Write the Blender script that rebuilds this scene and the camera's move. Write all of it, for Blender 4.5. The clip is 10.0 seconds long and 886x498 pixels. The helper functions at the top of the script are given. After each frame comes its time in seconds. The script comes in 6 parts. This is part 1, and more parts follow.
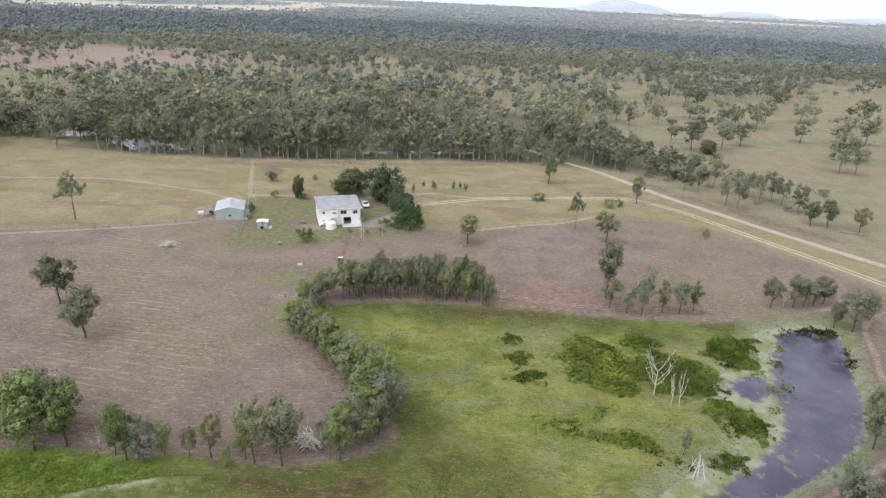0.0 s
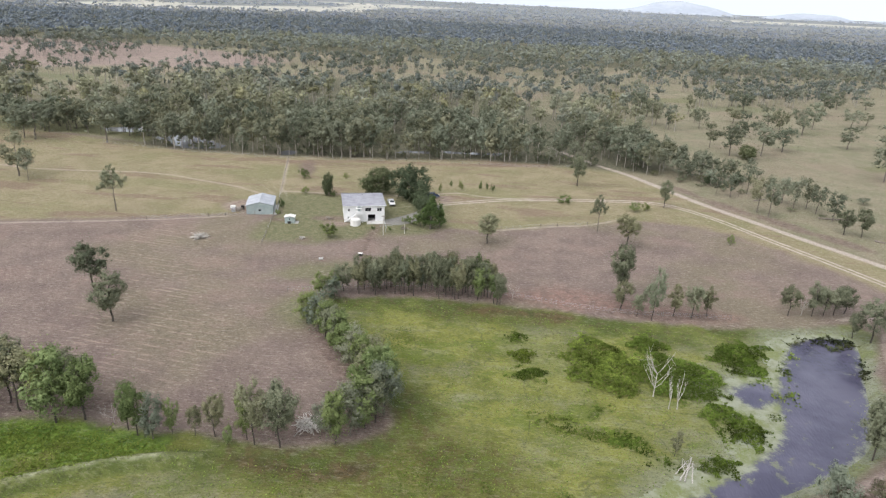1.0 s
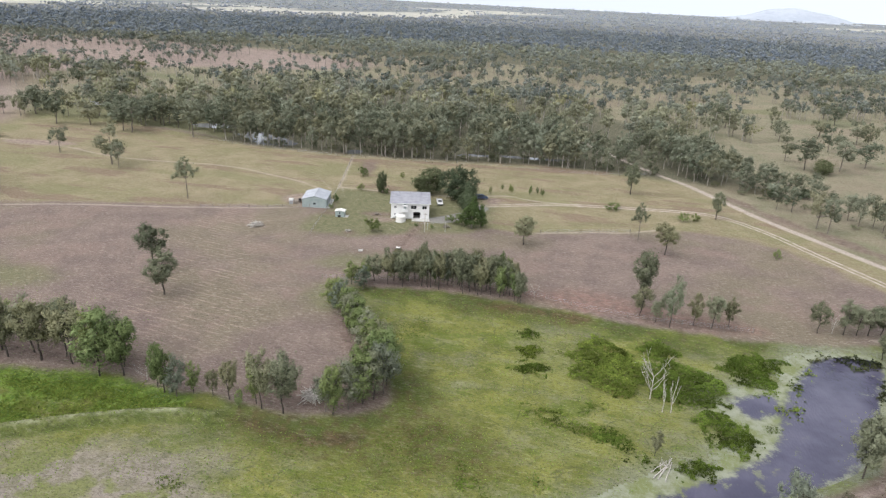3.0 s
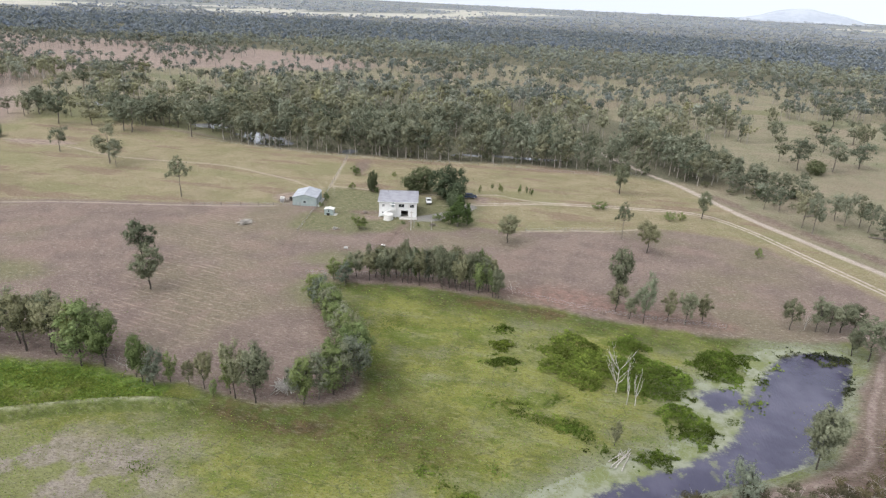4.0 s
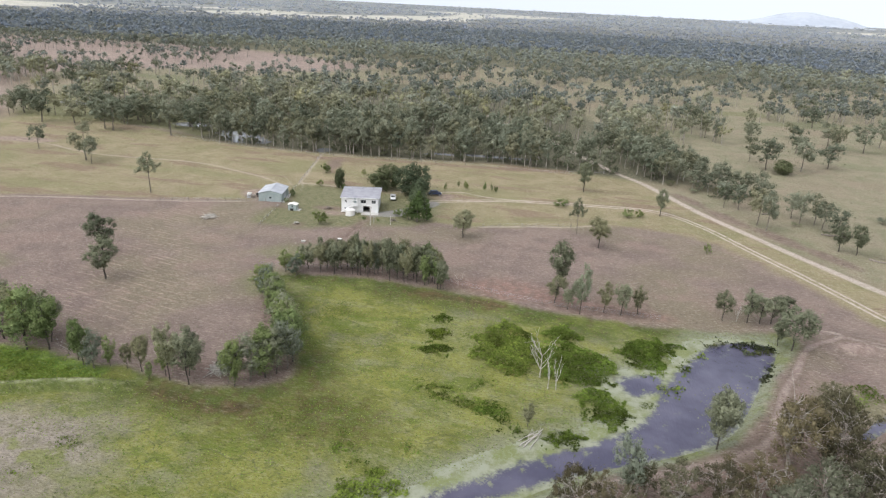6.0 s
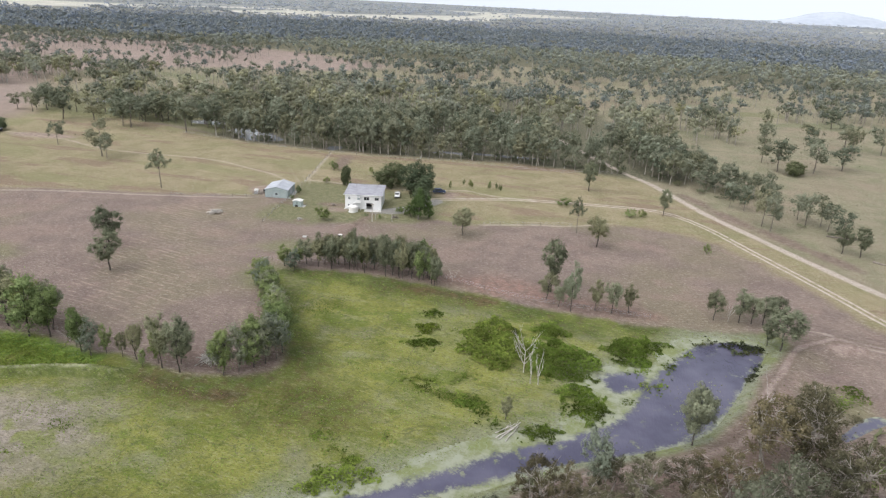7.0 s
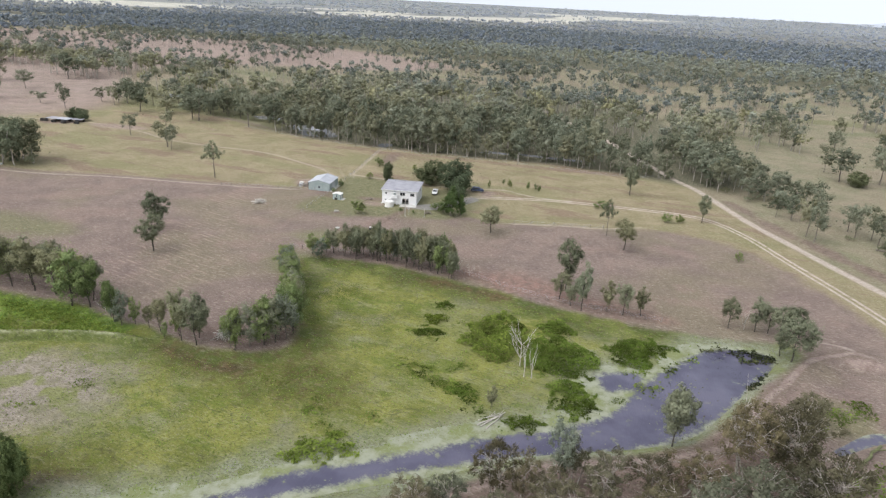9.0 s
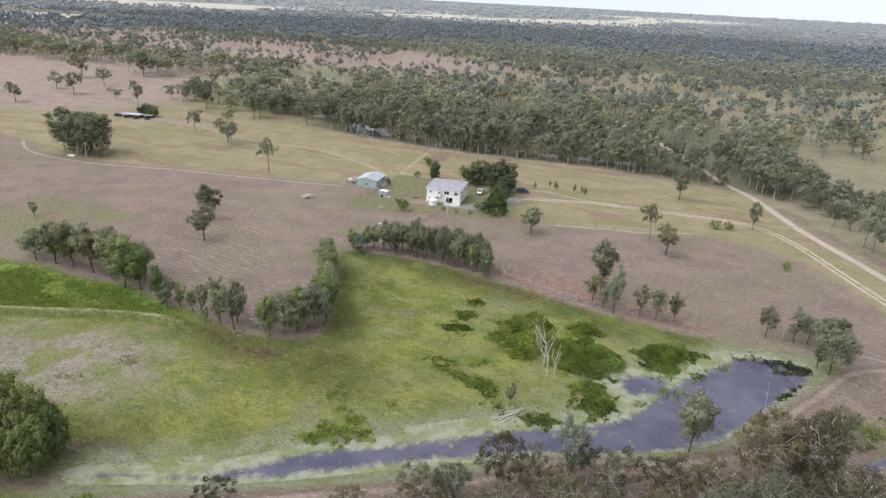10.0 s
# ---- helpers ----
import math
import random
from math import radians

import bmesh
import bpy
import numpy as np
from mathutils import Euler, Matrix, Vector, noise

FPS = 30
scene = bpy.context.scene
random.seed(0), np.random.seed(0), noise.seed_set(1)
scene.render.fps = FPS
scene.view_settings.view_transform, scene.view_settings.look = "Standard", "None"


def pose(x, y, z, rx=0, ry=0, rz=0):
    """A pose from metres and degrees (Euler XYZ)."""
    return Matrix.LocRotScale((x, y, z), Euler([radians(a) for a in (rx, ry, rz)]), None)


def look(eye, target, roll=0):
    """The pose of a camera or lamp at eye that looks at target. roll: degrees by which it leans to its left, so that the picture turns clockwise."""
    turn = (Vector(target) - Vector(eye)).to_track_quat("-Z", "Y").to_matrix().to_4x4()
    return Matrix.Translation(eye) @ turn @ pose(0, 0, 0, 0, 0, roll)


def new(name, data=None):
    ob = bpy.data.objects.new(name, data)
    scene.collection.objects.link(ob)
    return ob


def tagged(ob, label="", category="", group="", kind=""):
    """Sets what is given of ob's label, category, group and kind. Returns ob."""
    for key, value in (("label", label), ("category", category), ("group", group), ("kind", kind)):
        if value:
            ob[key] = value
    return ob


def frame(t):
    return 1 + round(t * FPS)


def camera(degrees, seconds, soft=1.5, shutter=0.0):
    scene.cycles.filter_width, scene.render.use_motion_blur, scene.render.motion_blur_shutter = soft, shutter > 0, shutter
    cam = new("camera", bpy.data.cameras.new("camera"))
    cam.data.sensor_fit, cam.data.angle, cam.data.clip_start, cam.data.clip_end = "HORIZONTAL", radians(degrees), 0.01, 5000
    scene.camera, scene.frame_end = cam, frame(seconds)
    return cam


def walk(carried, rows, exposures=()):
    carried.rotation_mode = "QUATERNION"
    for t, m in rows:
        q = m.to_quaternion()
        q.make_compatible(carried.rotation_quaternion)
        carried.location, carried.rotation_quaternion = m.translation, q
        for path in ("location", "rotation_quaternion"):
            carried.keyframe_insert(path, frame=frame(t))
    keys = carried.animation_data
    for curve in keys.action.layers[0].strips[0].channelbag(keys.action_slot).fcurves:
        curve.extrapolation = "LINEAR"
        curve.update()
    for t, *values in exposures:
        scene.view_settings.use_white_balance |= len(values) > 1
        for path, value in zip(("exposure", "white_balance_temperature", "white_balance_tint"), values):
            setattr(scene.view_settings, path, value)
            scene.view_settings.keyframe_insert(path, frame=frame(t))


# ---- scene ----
cam = camera(68.0, 10.0, soft=1.3)

PATH = [
    (0, (-4.167, 1.03, 63.617), (-4.141, 2.899, 62.905), 2.7),
    (0.5, (-0.298, -0.386, 64.052), (-0.352, 1.481, 63.336), 2.7),
    (1, (3.492, -1.908, 64.437), (3.376, -0.044, 63.722), 2.7),
    (1.5, (7.261, -3.401, 64.785), (7.075, -1.542, 64.069), 2.7),
    (2, (11.054, -4.809, 65.103), (10.788, -2.96, 64.388), 2.7),
    (2.5, (14.891, -5.995, 65.365), (14.555, -4.157, 64.652), 2.8),
    (4, (26.344, -8.649, 66.168), (25.936, -6.824, 65.458), 2.7),
    (4.5, (30.046, -9.259, 66.273), (29.639, -7.434, 65.564), 2.7),
    (5, (33.689, -9.838, 66.232), (33.283, -8.011, 65.526), 2.7),
    (5.5, (37.402, -10.307, 66.239), (36.997, -8.479, 65.536), 2.8),
    (7, (48.601, -11.189, 66.733), (48.116, -9.382, 66.025), 2.8),
    (7.5, (52.241, -11.39, 66.875), (51.717, -9.595, 66.167), 2.8),
    (8, (55.846, -11.501, 67.02), (55.284, -9.717, 66.311), 2.8),
    (8.5, (59.454, -11.413, 67.135), (58.829, -9.65, 66.424), 2.8),
    (9, (63.035, -11.217, 67.247), (62.342, -9.481, 66.534), 2.9),
    (9.5, (66.55, -11.016, 67.354), (65.785, -9.312, 66.639), 2.8),
    (10, (69.989, -10.846, 67.388), (69.129, -9.188, 66.672), 2.8),
]
walk(cam, [(t, look(eye, target, roll)) for t, eye, target, roll in PATH])


# ---- world, sun, exposure ----
world = bpy.data.worlds.new("overcast_sky")
scene.world = world
world.use_nodes = True
wn = world.node_tree
wn.nodes.clear()
sky = wn.nodes.new("ShaderNodeTexSky")
sky.sky_type = "NISHITA"
sky.sun_disc = False
sky.sun_elevation, sky.sun_rotation = radians(56), radians(222)
sky.air_density, sky.dust_density, sky.ozone_density = 1.0, 2.0, 1.0
veil = wn.nodes.new("ShaderNodeHueSaturation")
veil.inputs["Saturation"].default_value, veil.inputs["Value"].default_value = 0.3, 1.8
backg = wn.nodes.new("ShaderNodeBackground")
backg.inputs["Strength"].default_value = 0.132
wout = wn.nodes.new("ShaderNodeOutputWorld")
way = wn.nodes.new("ShaderNodeTexCoord")
raised = wn.nodes.new("ShaderNodeVectorMath")
raised.operation = "MAXIMUM"
raised.inputs[1].default_value = (-1, -1, 0.22)
wn.links.new(way.outputs["Generated"], raised.inputs[0])
wn.links.new(raised.outputs[0], sky.inputs[0])
wn.links.new(sky.outputs[0], veil.inputs["Color"])
wn.links.new(veil.outputs[0], backg.inputs["Color"])
wn.links.new(backg.outputs[0], wout.inputs["Surface"])

sun_data = bpy.data.lights.new("sun", "SUN")
sun_data.energy, sun_data.angle, sun_data.color = 1.9, radians(85), (1.0, 0.968, 0.975)
sun = new("sun", sun_data)
sun.matrix_world = look((-45, -50, 100), (0, 0, 0))
scene.view_settings.exposure = 0.0


# ---- materials ----
class Nodes:
    """A short hand for node materials."""

    def __init__(self, name):
        self.mat = bpy.data.materials.new(name)
        self.mat.use_nodes = True
        self.t = self.mat.node_tree
        self.t.nodes.clear()
        self.out = self.n("ShaderNodeOutputMaterial")
        self.pos = self.n("ShaderNodeTexCoord").outputs["Object"]

    def n(self, kind):
        return self.t.nodes.new(kind)

    def put(self, socket, value):
        if isinstance(value, bpy.types.NodeSocket):
            self.t.links.new(value, socket)
        elif isinstance(value, (tuple, list)) and len(value) == 3 and len(socket.default_value) == 4:
            socket.default_value = (*value, 1)
        else:
            socket.default_value = value

    def noise(self, scale, detail=3.0, rough=0.55, at=None, warp=0.0):
        node = self.n("ShaderNodeTexNoise")
        self.put(node.inputs["Vector"], at or self.pos)
        node.inputs["Scale"].default_value, node.inputs["Detail"].default_value = scale, detail
        node.inputs["Roughness"].default_value, node.inputs["Distortion"].default_value = rough, warp
        return node.outputs[0]

    def math(self, op, a, b=0.0, c=0.0):
        node = self.n("ShaderNodeMath")
        node.operation = op
        for socket, value in zip(node.inputs, (a, b, c)):
            self.put(socket, value)
        return node.outputs[0]

    def step(self, value, lo, hi):
        node = self.n("ShaderNodeMapRange")
        node.interpolation_type = "SMOOTHSTEP"
        for socket, v in zip(node.inputs, (value, lo, hi, 0.0, 1.0)):
            self.put(socket, v)
        return node.outputs[0]

    def mix(self, f, a, b, blend="MIX"):
        node = self.n("ShaderNodeMix")
        node.data_type, node.blend_type = "RGBA", blend
        for i, v in ((0, f), (6, a), (7, b)):
            self.put(node.inputs[i], v)
        return node.outputs[2]

    def attr(self, name):
        node = self.n("ShaderNodeAttribute")
        node.attribute_name = name
        return node.outputs["Fac"]

    def vector_attr(self, name):
        node = self.n("ShaderNodeAttribute")
        node.attribute_name = name
        return node.outputs["Color"]

    def stretch(self, x, y, z, turn=0.0):
        node = self.n("ShaderNodeMapping")
        self.put(node.inputs["Vector"], self.pos)
        node.inputs["Scale"].default_value, node.inputs["Rotation"].default_value = (x, y, z), (0, 0, radians(turn))
        return node.outputs[0]

    def bump(self, height, strength=0.5, distance=0.1):
        node = self.n("ShaderNodeBump")
        node.inputs["Strength"].default_value, node.inputs["Distance"].default_value = strength, distance
        self.put(node.inputs["Height"], height)
        return node.outputs[0]

    def principled(self, colour, rough=0.8, metal=0.0, normal=None, spec=0.3):
        node = self.n("ShaderNodeBsdfPrincipled")
        for key, v in (("Base Color", colour), ("Roughness", rough), ("Metallic", metal), ("Specular IOR Level", spec)):
            self.put(node.inputs[key], v)
        if normal:
            self.put(node.inputs["Normal"], normal)
        return node.outputs[0]

    def done(self, shader):
        self.put(self.out.inputs["Surface"], shader)
        return self.mat


def surface(name, c1, c2, scale=1.0, rough=0.8, metal=0.0, bump=0.3, spec=0.3, streak=(1, 1, 1)):
    """A worn surface: two tones at a coarse and a fine scale, with relief."""
    m = Nodes(name)
    at = m.stretch(*streak)
    coarse, fine = m.noise(scale, 3, at=at), m.noise(scale * 9, 2, at=at)
    f = m.math("ADD", m.math("MULTIPLY", coarse, 0.65), m.math("MULTIPLY", fine, 0.35))
    rnd = m.n("ShaderNodeObjectInfo").outputs["Random"]
    f = m.math("ADD", m.step(f, 0.36, 0.64), m.math("MULTIPLY_ADD", rnd, 0.2, -0.1))
    f = m.step(f, -0.1, 1.1)
    return m.done(m.principled(m.mix(f, c1, c2), rough, metal, m.bump(fine, bump, 0.05), spec))


def leaf(name, dark, mid, light, through_light=0.14, speckle=0.26):
    """Foliage: tone by tree, by tuft and by lobe, with light through the blades."""
    m = Nodes(name)
    island = m.n("ShaderNodeNewGeometry").outputs["Random Per Island"]
    rnd = m.n("ShaderNodeObjectInfo").outputs["Random"]
    lobes = m.noise(0.45, 2)
    f = m.math("ADD", m.math("MULTIPLY", island, speckle), m.math("MULTIPLY_ADD", lobes, 0.62, 0.17 - speckle / 2))
    f = m.math("ADD", f, m.math("MULTIPLY_ADD", rnd, 0.42, -0.24))
    col = m.mix(m.step(f, 0.15, 0.55), dark, mid)
    col = m.mix(m.step(f, 0.5, 0.98), col, light)
    tint = m.vector_attr("tint")
    hue = m.math("FRACT", m.math("MULTIPLY", rnd, 7.31))
    col = m.mix(m.step(hue, 0.55, 1.0), col, m.mix(1.0, col, (1.08, 1.0, 0.9), "MULTIPLY"))
    col = m.mix(m.math("SUBTRACT", 1.0, m.step(hue, 0.0, 0.3)), col, m.mix(1.0, col, (0.95, 1.0, 1.02), "MULTIPLY"))
    a, b = m.n("ShaderNodeBsdfDiffuse"), m.n("ShaderNodeBsdfTranslucent")
    col = m.mix(1.0, col, tint, "MULTIPLY")
    m.put(a.inputs["Color"], col)
    m.put(b.inputs["Color"], m.mix(0.5, col, (0.17, 0.2, 0.07)))
    both = m.n("ShaderNodeMixShader")
    both.inputs[0].default_value = through_light
    m.put(both.inputs[1], a.outputs[0])
    m.put(both.inputs[2], b.outputs[0])
    return m.done(both.outputs[0])


def ground_material():
    m = Nodes("pasture")
    n50, n9, n2, n05 = m.noise(0.022, 3), m.noise(0.11, 4), m.noise(0.55, 4, 0.6), m.noise(2.6, 4, 0.65)
    fine = m.noise(1.5, 5, 0.75, at=m.stretch(0.8, 1.5, 1))
    wob = m.math("ADD", m.math("MULTIPLY_ADD", n9, 9.0, -4.5), m.math("MULTIPLY_ADD", n2, 5.0, -2.5))
    wob = m.math("ADD", wob, m.math("MULTIPLY_ADD", n05, 2.0, -1.0))

    def zone(name, soft, amount=1.0, shift=0.0):
        return m.step(m.math("MULTIPLY_ADD", wob, amount, m.math("ADD", m.attr(name), shift)), -soft, soft)

    def over(f, a, b, amount=1.0):
        return m.mix(m.math("MULTIPLY", f, amount), a, b)

    # dry paddock, mauve brown with bleached and bare patches
    pad = m.mix(m.step(n9, 0.35, 0.66), (0.190, 0.142, 0.128), (0.245, 0.19, 0.162))
    pad = over(m.step(n50, 0.47, 0.62), pad, (0.205, 0.182, 0.115), 0.6)
    pad = over(m.step(m.noise(0.05, 4, 0.6), 0.52, 0.62), pad, (0.265, 0.195, 0.165), 0.6)
    pad = over(m.step(n2, 0.54, 0.72), pad, (0.135, 0.105, 0.09), 0.55)
    pad = over(m.step(n05, 0.5, 0.7), pad, (0.32, 0.26, 0.205), 0.45)
    pad = over(m.step(fine, 0.56, 0.72), pad, (0.12, 0.095, 0.075), 0.5)
    red = m.mix(m.step(n2, 0.4, 0.62), (0.285, 0.175, 0.145), (0.19, 0.13, 0.11))
    pad = over(zone("red", 4, 1.2), pad, red, 0.85)
    # mown rows
    rows = m.n("ShaderNodeTexWave")
    rows.bands_direction = "Y"
    m.put(rows.inputs["Vector"], m.stretch(1, 1, 1, 9))
    for key, v in (("Scale", 0.2), ("Distortion", 4.0), ("Detail", 3.0), ("Detail Scale", 0.5)):
        rows.inputs[key].default_value = v
    cut = m.math("MULTIPLY", m.step(rows.outputs["Fac"], 0.55, 0.95), m.step(m.noise(0.5, 4, 0.65, at=m.stretch(0.35, 1, 1, 9)), 0.46, 0.6))
    pad = over(m.math("MULTIPLY", cut, zone("mown", 9)), pad, (0.40, 0.305, 0.245), 0.6)
    # meadow beyond the house and the plain beyond the road
    mead = m.mix(m.step(n9, 0.36, 0.62), (0.315, 0.265, 0.165), (0.25, 0.22, 0.125))
    mead = over(m.step(m.noise(0.07, 5, 0.65, at=m.stretch(0.45, 1.3, 1, 6)), 0.52, 0.62), mead, (0.225, 0.16, 0.115), 0.85)
    mead = over(m.step(m.noise(0.035, 3, 0.6, at=m.stretch(0.6, 1.2, 1)), 0.5, 0.62), mead, (0.205, 0.205, 0.095), 0.6)
    mead = over(m.step(n05, 0.5, 0.72), mead, (0.36, 0.318, 0.225), 0.5)
    mead = over(m.step(m.noise(0.6, 4, 0.65, at=m.stretch(0.4, 1.4, 1)), 0.55, 0.7), mead, (0.165, 0.135, 0.075), 0.6)
    col = m.mix(zone("meadow", 2.5, 0.6), pad, mead)
    plain = m.mix(m.step(n9, 0.34, 0.66), (0.275, 0.242, 0.168), (0.218, 0.21, 0.132))
    plain = over(m.step(m.noise(0.016, 4), 0.5, 0.62), plain, (0.285, 0.212, 0.165), 0.35)
    plain = over(m.step(m.noise(0.012, 3, at=m.stretch(1, 1.6, 1, 40)), 0.56, 0.68), plain, (0.17, 0.19, 0.1), 0.6)
    plain = over(m.step(n2, 0.55, 0.7), plain, (0.15, 0.125, 0.085), 0.5)
    col = m.mix(zone("plain", 3, 0.7), col, plain)
    pink = m.mix(m.step(n9, 0.36, 0.64), (0.345, 0.262, 0.242), (0.28, 0.215, 0.19))
    col = over(zone("pink", 14, 2.0), col, pink, 0.8)
    col = over(zone("green", 4, 1.0), col, m.mix(m.step(n2, 0.36, 0.64), (0.13, 0.155, 0.06), (0.19, 0.195, 0.09)), 0.6)
    lawn = m.mix(m.step(n2, 0.35, 0.7), (0.145, 0.15, 0.075), (0.205, 0.195, 0.11))
    col = m.mix(zone("lawn", 3, 0.8), col, lawn)
    col = m.mix(zone("litter", 4, 0.8), col, m.mix(m.step(n2, 0.35, 0.65), (0.115, 0.112, 0.075), (0.17, 0.165, 0.11)))
    # far ground blends to blue-grey, haze painted in by distance
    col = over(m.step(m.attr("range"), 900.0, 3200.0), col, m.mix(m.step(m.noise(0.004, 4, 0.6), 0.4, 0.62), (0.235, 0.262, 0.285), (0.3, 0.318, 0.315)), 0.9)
    col = over(zone("field", 25, 3.0), col, m.mix(m.step(n50, 0.4, 0.6), (0.6, 0.57, 0.5), (0.5, 0.5, 0.42)), 0.85)
    # the swamp: floating weed, mud, old channels
    weed = m.mix(m.step(n9, 0.34, 0.6), (0.144, 0.16, 0.036), (0.24, 0.247, 0.066))
    weed = over(m.step(m.noise(0.05, 4, 0.6), 0.5, 0.62), weed, (0.2, 0.215, 0.085), 0.7)
    weed = over(m.step(n2, 0.5, 0.7), weed, (0.1, 0.118, 0.034), 0.6)
    weed = over(m.step(n05, 0.5, 0.68), weed, (0.245, 0.26, 0.12), 0.4)
    weed = over(m.step(m.noise(0.045, 5, 0.62), 0.5, 0.66), weed, (0.235, 0.225, 0.165), 0.55)
    weed = over(m.step(m.noise(0.13, 5, 0.68, at=m.stretch(0.6, 1.3, 1, 20)), 0.5, 0.68), weed, (0.275, 0.28, 0.17), 0.45)
    weed = over(m.step(m.noise(0.085, 5, 0.66, at=m.stretch(0.8, 1.5, 1, -30)), 0.53, 0.62), weed, (0.128, 0.166, 0.03), 0.7)
    weed = over(m.step(fine, 0.55, 0.68), weed, (0.085, 0.1, 0.03), 0.45)
    crack = m.n("ShaderNodeTexVoronoi")
    crack.feature = "DISTANCE_TO_EDGE"
    warped = m.n("ShaderNodeVectorMath")
    warped.operation = "MULTIPLY_ADD"
    drift = m.n("ShaderNodeTexNoise")
    drift.inputs["Scale"].default_value, drift.inputs["Detail"].default_value = 0.16, 4.0
    m.put(drift.inputs["Vector"], m.pos)
    m.put(warped.inputs[0], drift.outputs["Color"])
    warped.inputs[1].default_value = (12, 12, 0)
    m.put(warped.inputs[2], m.pos)
    m.put(crack.inputs["Vector"], warped.outputs[0])
    crack.inputs["Scale"].default_value = 0.085
    channel = m.math("MULTIPLY", m.math("SUBTRACT", 1.0, m.step(crack.outputs["Distance"], 0.004, 0.02)), m.step(m.noise(0.06, 3), 0.44, 0.54))
    weed = over(channel, weed, (0.085, 0.09, 0.045), 0.5)
    margin = m.math("SUBTRACT", 1.0, m.step(m.math("MULTIPLY_ADD", wob, 1.2, m.attr("swamp")), 2.0, 12.0))
    rim = m.mix(m.step(n9, 0.42, 0.6), (0.072, 0.1, 0.024), (0.128, 0.155, 0.036))
    rim = over(m.step(n2, 0.5, 0.66), rim, (0.105, 0.08, 0.045), 0.7)
    weed = over(margin, weed, rim, 0.85)
    murk = m.mix(m.step(n2, 0.4, 0.62), (0.082, 0.1, 0.022), (0.105, 0.088, 0.034))
    murk = over(m.step(m.noise(0.09, 4, 0.6), 0.5, 0.62), murk, (0.15, 0.15, 0.04), 0.8)
    murk = over(m.step(n05, 0.52, 0.66), murk, (0.155, 0.19, 0.05), 0.6)
    weed = over(zone("murk", 6, 1.4, -0.5), weed, murk, 0.88)
    weed = over(zone("mire", 1.8, 0.5, 0.4), weed, m.mix(m.step(n2, 0.4, 0.62), (0.07, 0.048, 0.028), (0.125, 0.088, 0.045)), 0.9)
    mud = m.mix(m.step(n2, 0.42, 0.62), (0.335, 0.285, 0.262), (0.25, 0.222, 0.175))
    mud = over(m.step(m.noise(0.12, 4, 0.6), 0.5, 0.58), mud, (0.2, 0.222, 0.075), 0.85)
    mud = over(m.step(fine, 0.5, 0.64), mud, (0.15, 0.14, 0.095), 0.6)
    weed = over(zone("pale", 7, 2.6, -1.5), weed, mud, 0.85)
    lush = m.mix(m.step(n2, 0.36, 0.64), (0.085, 0.15, 0.024), (0.17, 0.255, 0.045))
    lush = over(m.step(n9, 0.5, 0.62), lush, (0.145, 0.14, 0.038), 0.8)
    weed = m.mix(zone("lush", 2.5, 0.8), weed, lush)
    gapped = m.noise(0.25, 4, 0.6)
    weed = over(zone("levee", 0.8, 0.22, 1.2), weed, m.mix(m.step(n2, 0.4, 0.62), (0.085, 0.11, 0.03), (0.13, 0.15, 0.045)), 0.9)
    weed = over(zone("levee", 0.35, 0.12, -0.55), weed, m.mix(m.step(n2, 0.4, 0.62), (0.36, 0.37, 0.23), (0.2, 0.215, 0.1)), m.math("MULTIPLY", m.step(gapped, 0.3, 0.55), 0.9))
    scum = m.mix(m.step(n2, 0.4, 0.7), (0.285, 0.302, 0.225), (0.2, 0.215, 0.12))
    scum = over(m.step(n9, 0.46, 0.6), scum, (0.175, 0.2, 0.075), 0.85)
    scum = over(m.step(m.noise(0.22, 5, 0.7), 0.5, 0.6), scum, (0.29, 0.3, 0.25), 0.6)
    scum = over(m.step(n05, 0.5, 0.64), scum, (0.12, 0.13, 0.07), 0.5)
    weed = over(zone("pond", 4.0, 1.3, 6.5), weed, scum, 0.9)
    col = m.mix(zone("swamp", 1.2, 0.45), col, weed)
    # bare dirt: tracks, ruts, worn yards
    dirt = m.mix(m.step(n2, 0.35, 0.7), (0.55, 0.475, 0.41), (0.44, 0.37, 0.315))
    gap = m.noise(0.35, 3)
    col = over(zone("road", 0.6, 0.16), col, dirt, 0.85)
    rut = m.math("ABSOLUTE", m.math("SUBTRACT", m.math("ABSOLUTE", m.math("MULTIPLY_ADD", wob, 0.05, m.attr("ruts"))), 0.95))
    rut = m.math("MULTIPLY", m.math("SUBTRACT", 1.0, m.step(rut, 0.25, 0.65)), m.step(gap, 0.25, 0.5))
    col = over(rut, col, dirt, 0.95)
    trail = m.math("SUBTRACT", 1.0, m.step(m.math("ABSOLUTE", m.math("MULTIPLY_ADD", wob, 0.09, m.attr("trail"))), 0.3, 1.0))
    col = over(m.math("MULTIPLY", trail, m.step(gap, 0.2, 0.55)), col, dirt, 0.5)
    earth = m.mix(m.step(n2, 0.35, 0.66), (0.23, 0.165, 0.14), (0.145, 0.105, 0.088))
    earth = over(m.step(n05, 0.52, 0.68), earth, (0.33, 0.26, 0.22), 0.5)
    col = over(zone("earth", 2.0, 0.5), col, earth, 0.9)
    col = over(zone("clay", 2.0, 0.4), col, m.mix(m.step(n2, 0.4, 0.62), (0.36, 0.28, 0.24), (0.24, 0.175, 0.15)), 0.85)
    col = over(zone("band", 1.6, 0.45), col, m.mix(m.step(n2, 0.4, 0.62), (0.27, 0.185, 0.145), (0.2, 0.15, 0.11)), 0.75)
    worn = m.mix(m.step(n2, 0.4, 0.62), (0.37, 0.30, 0.265), (0.27, 0.205, 0.18))
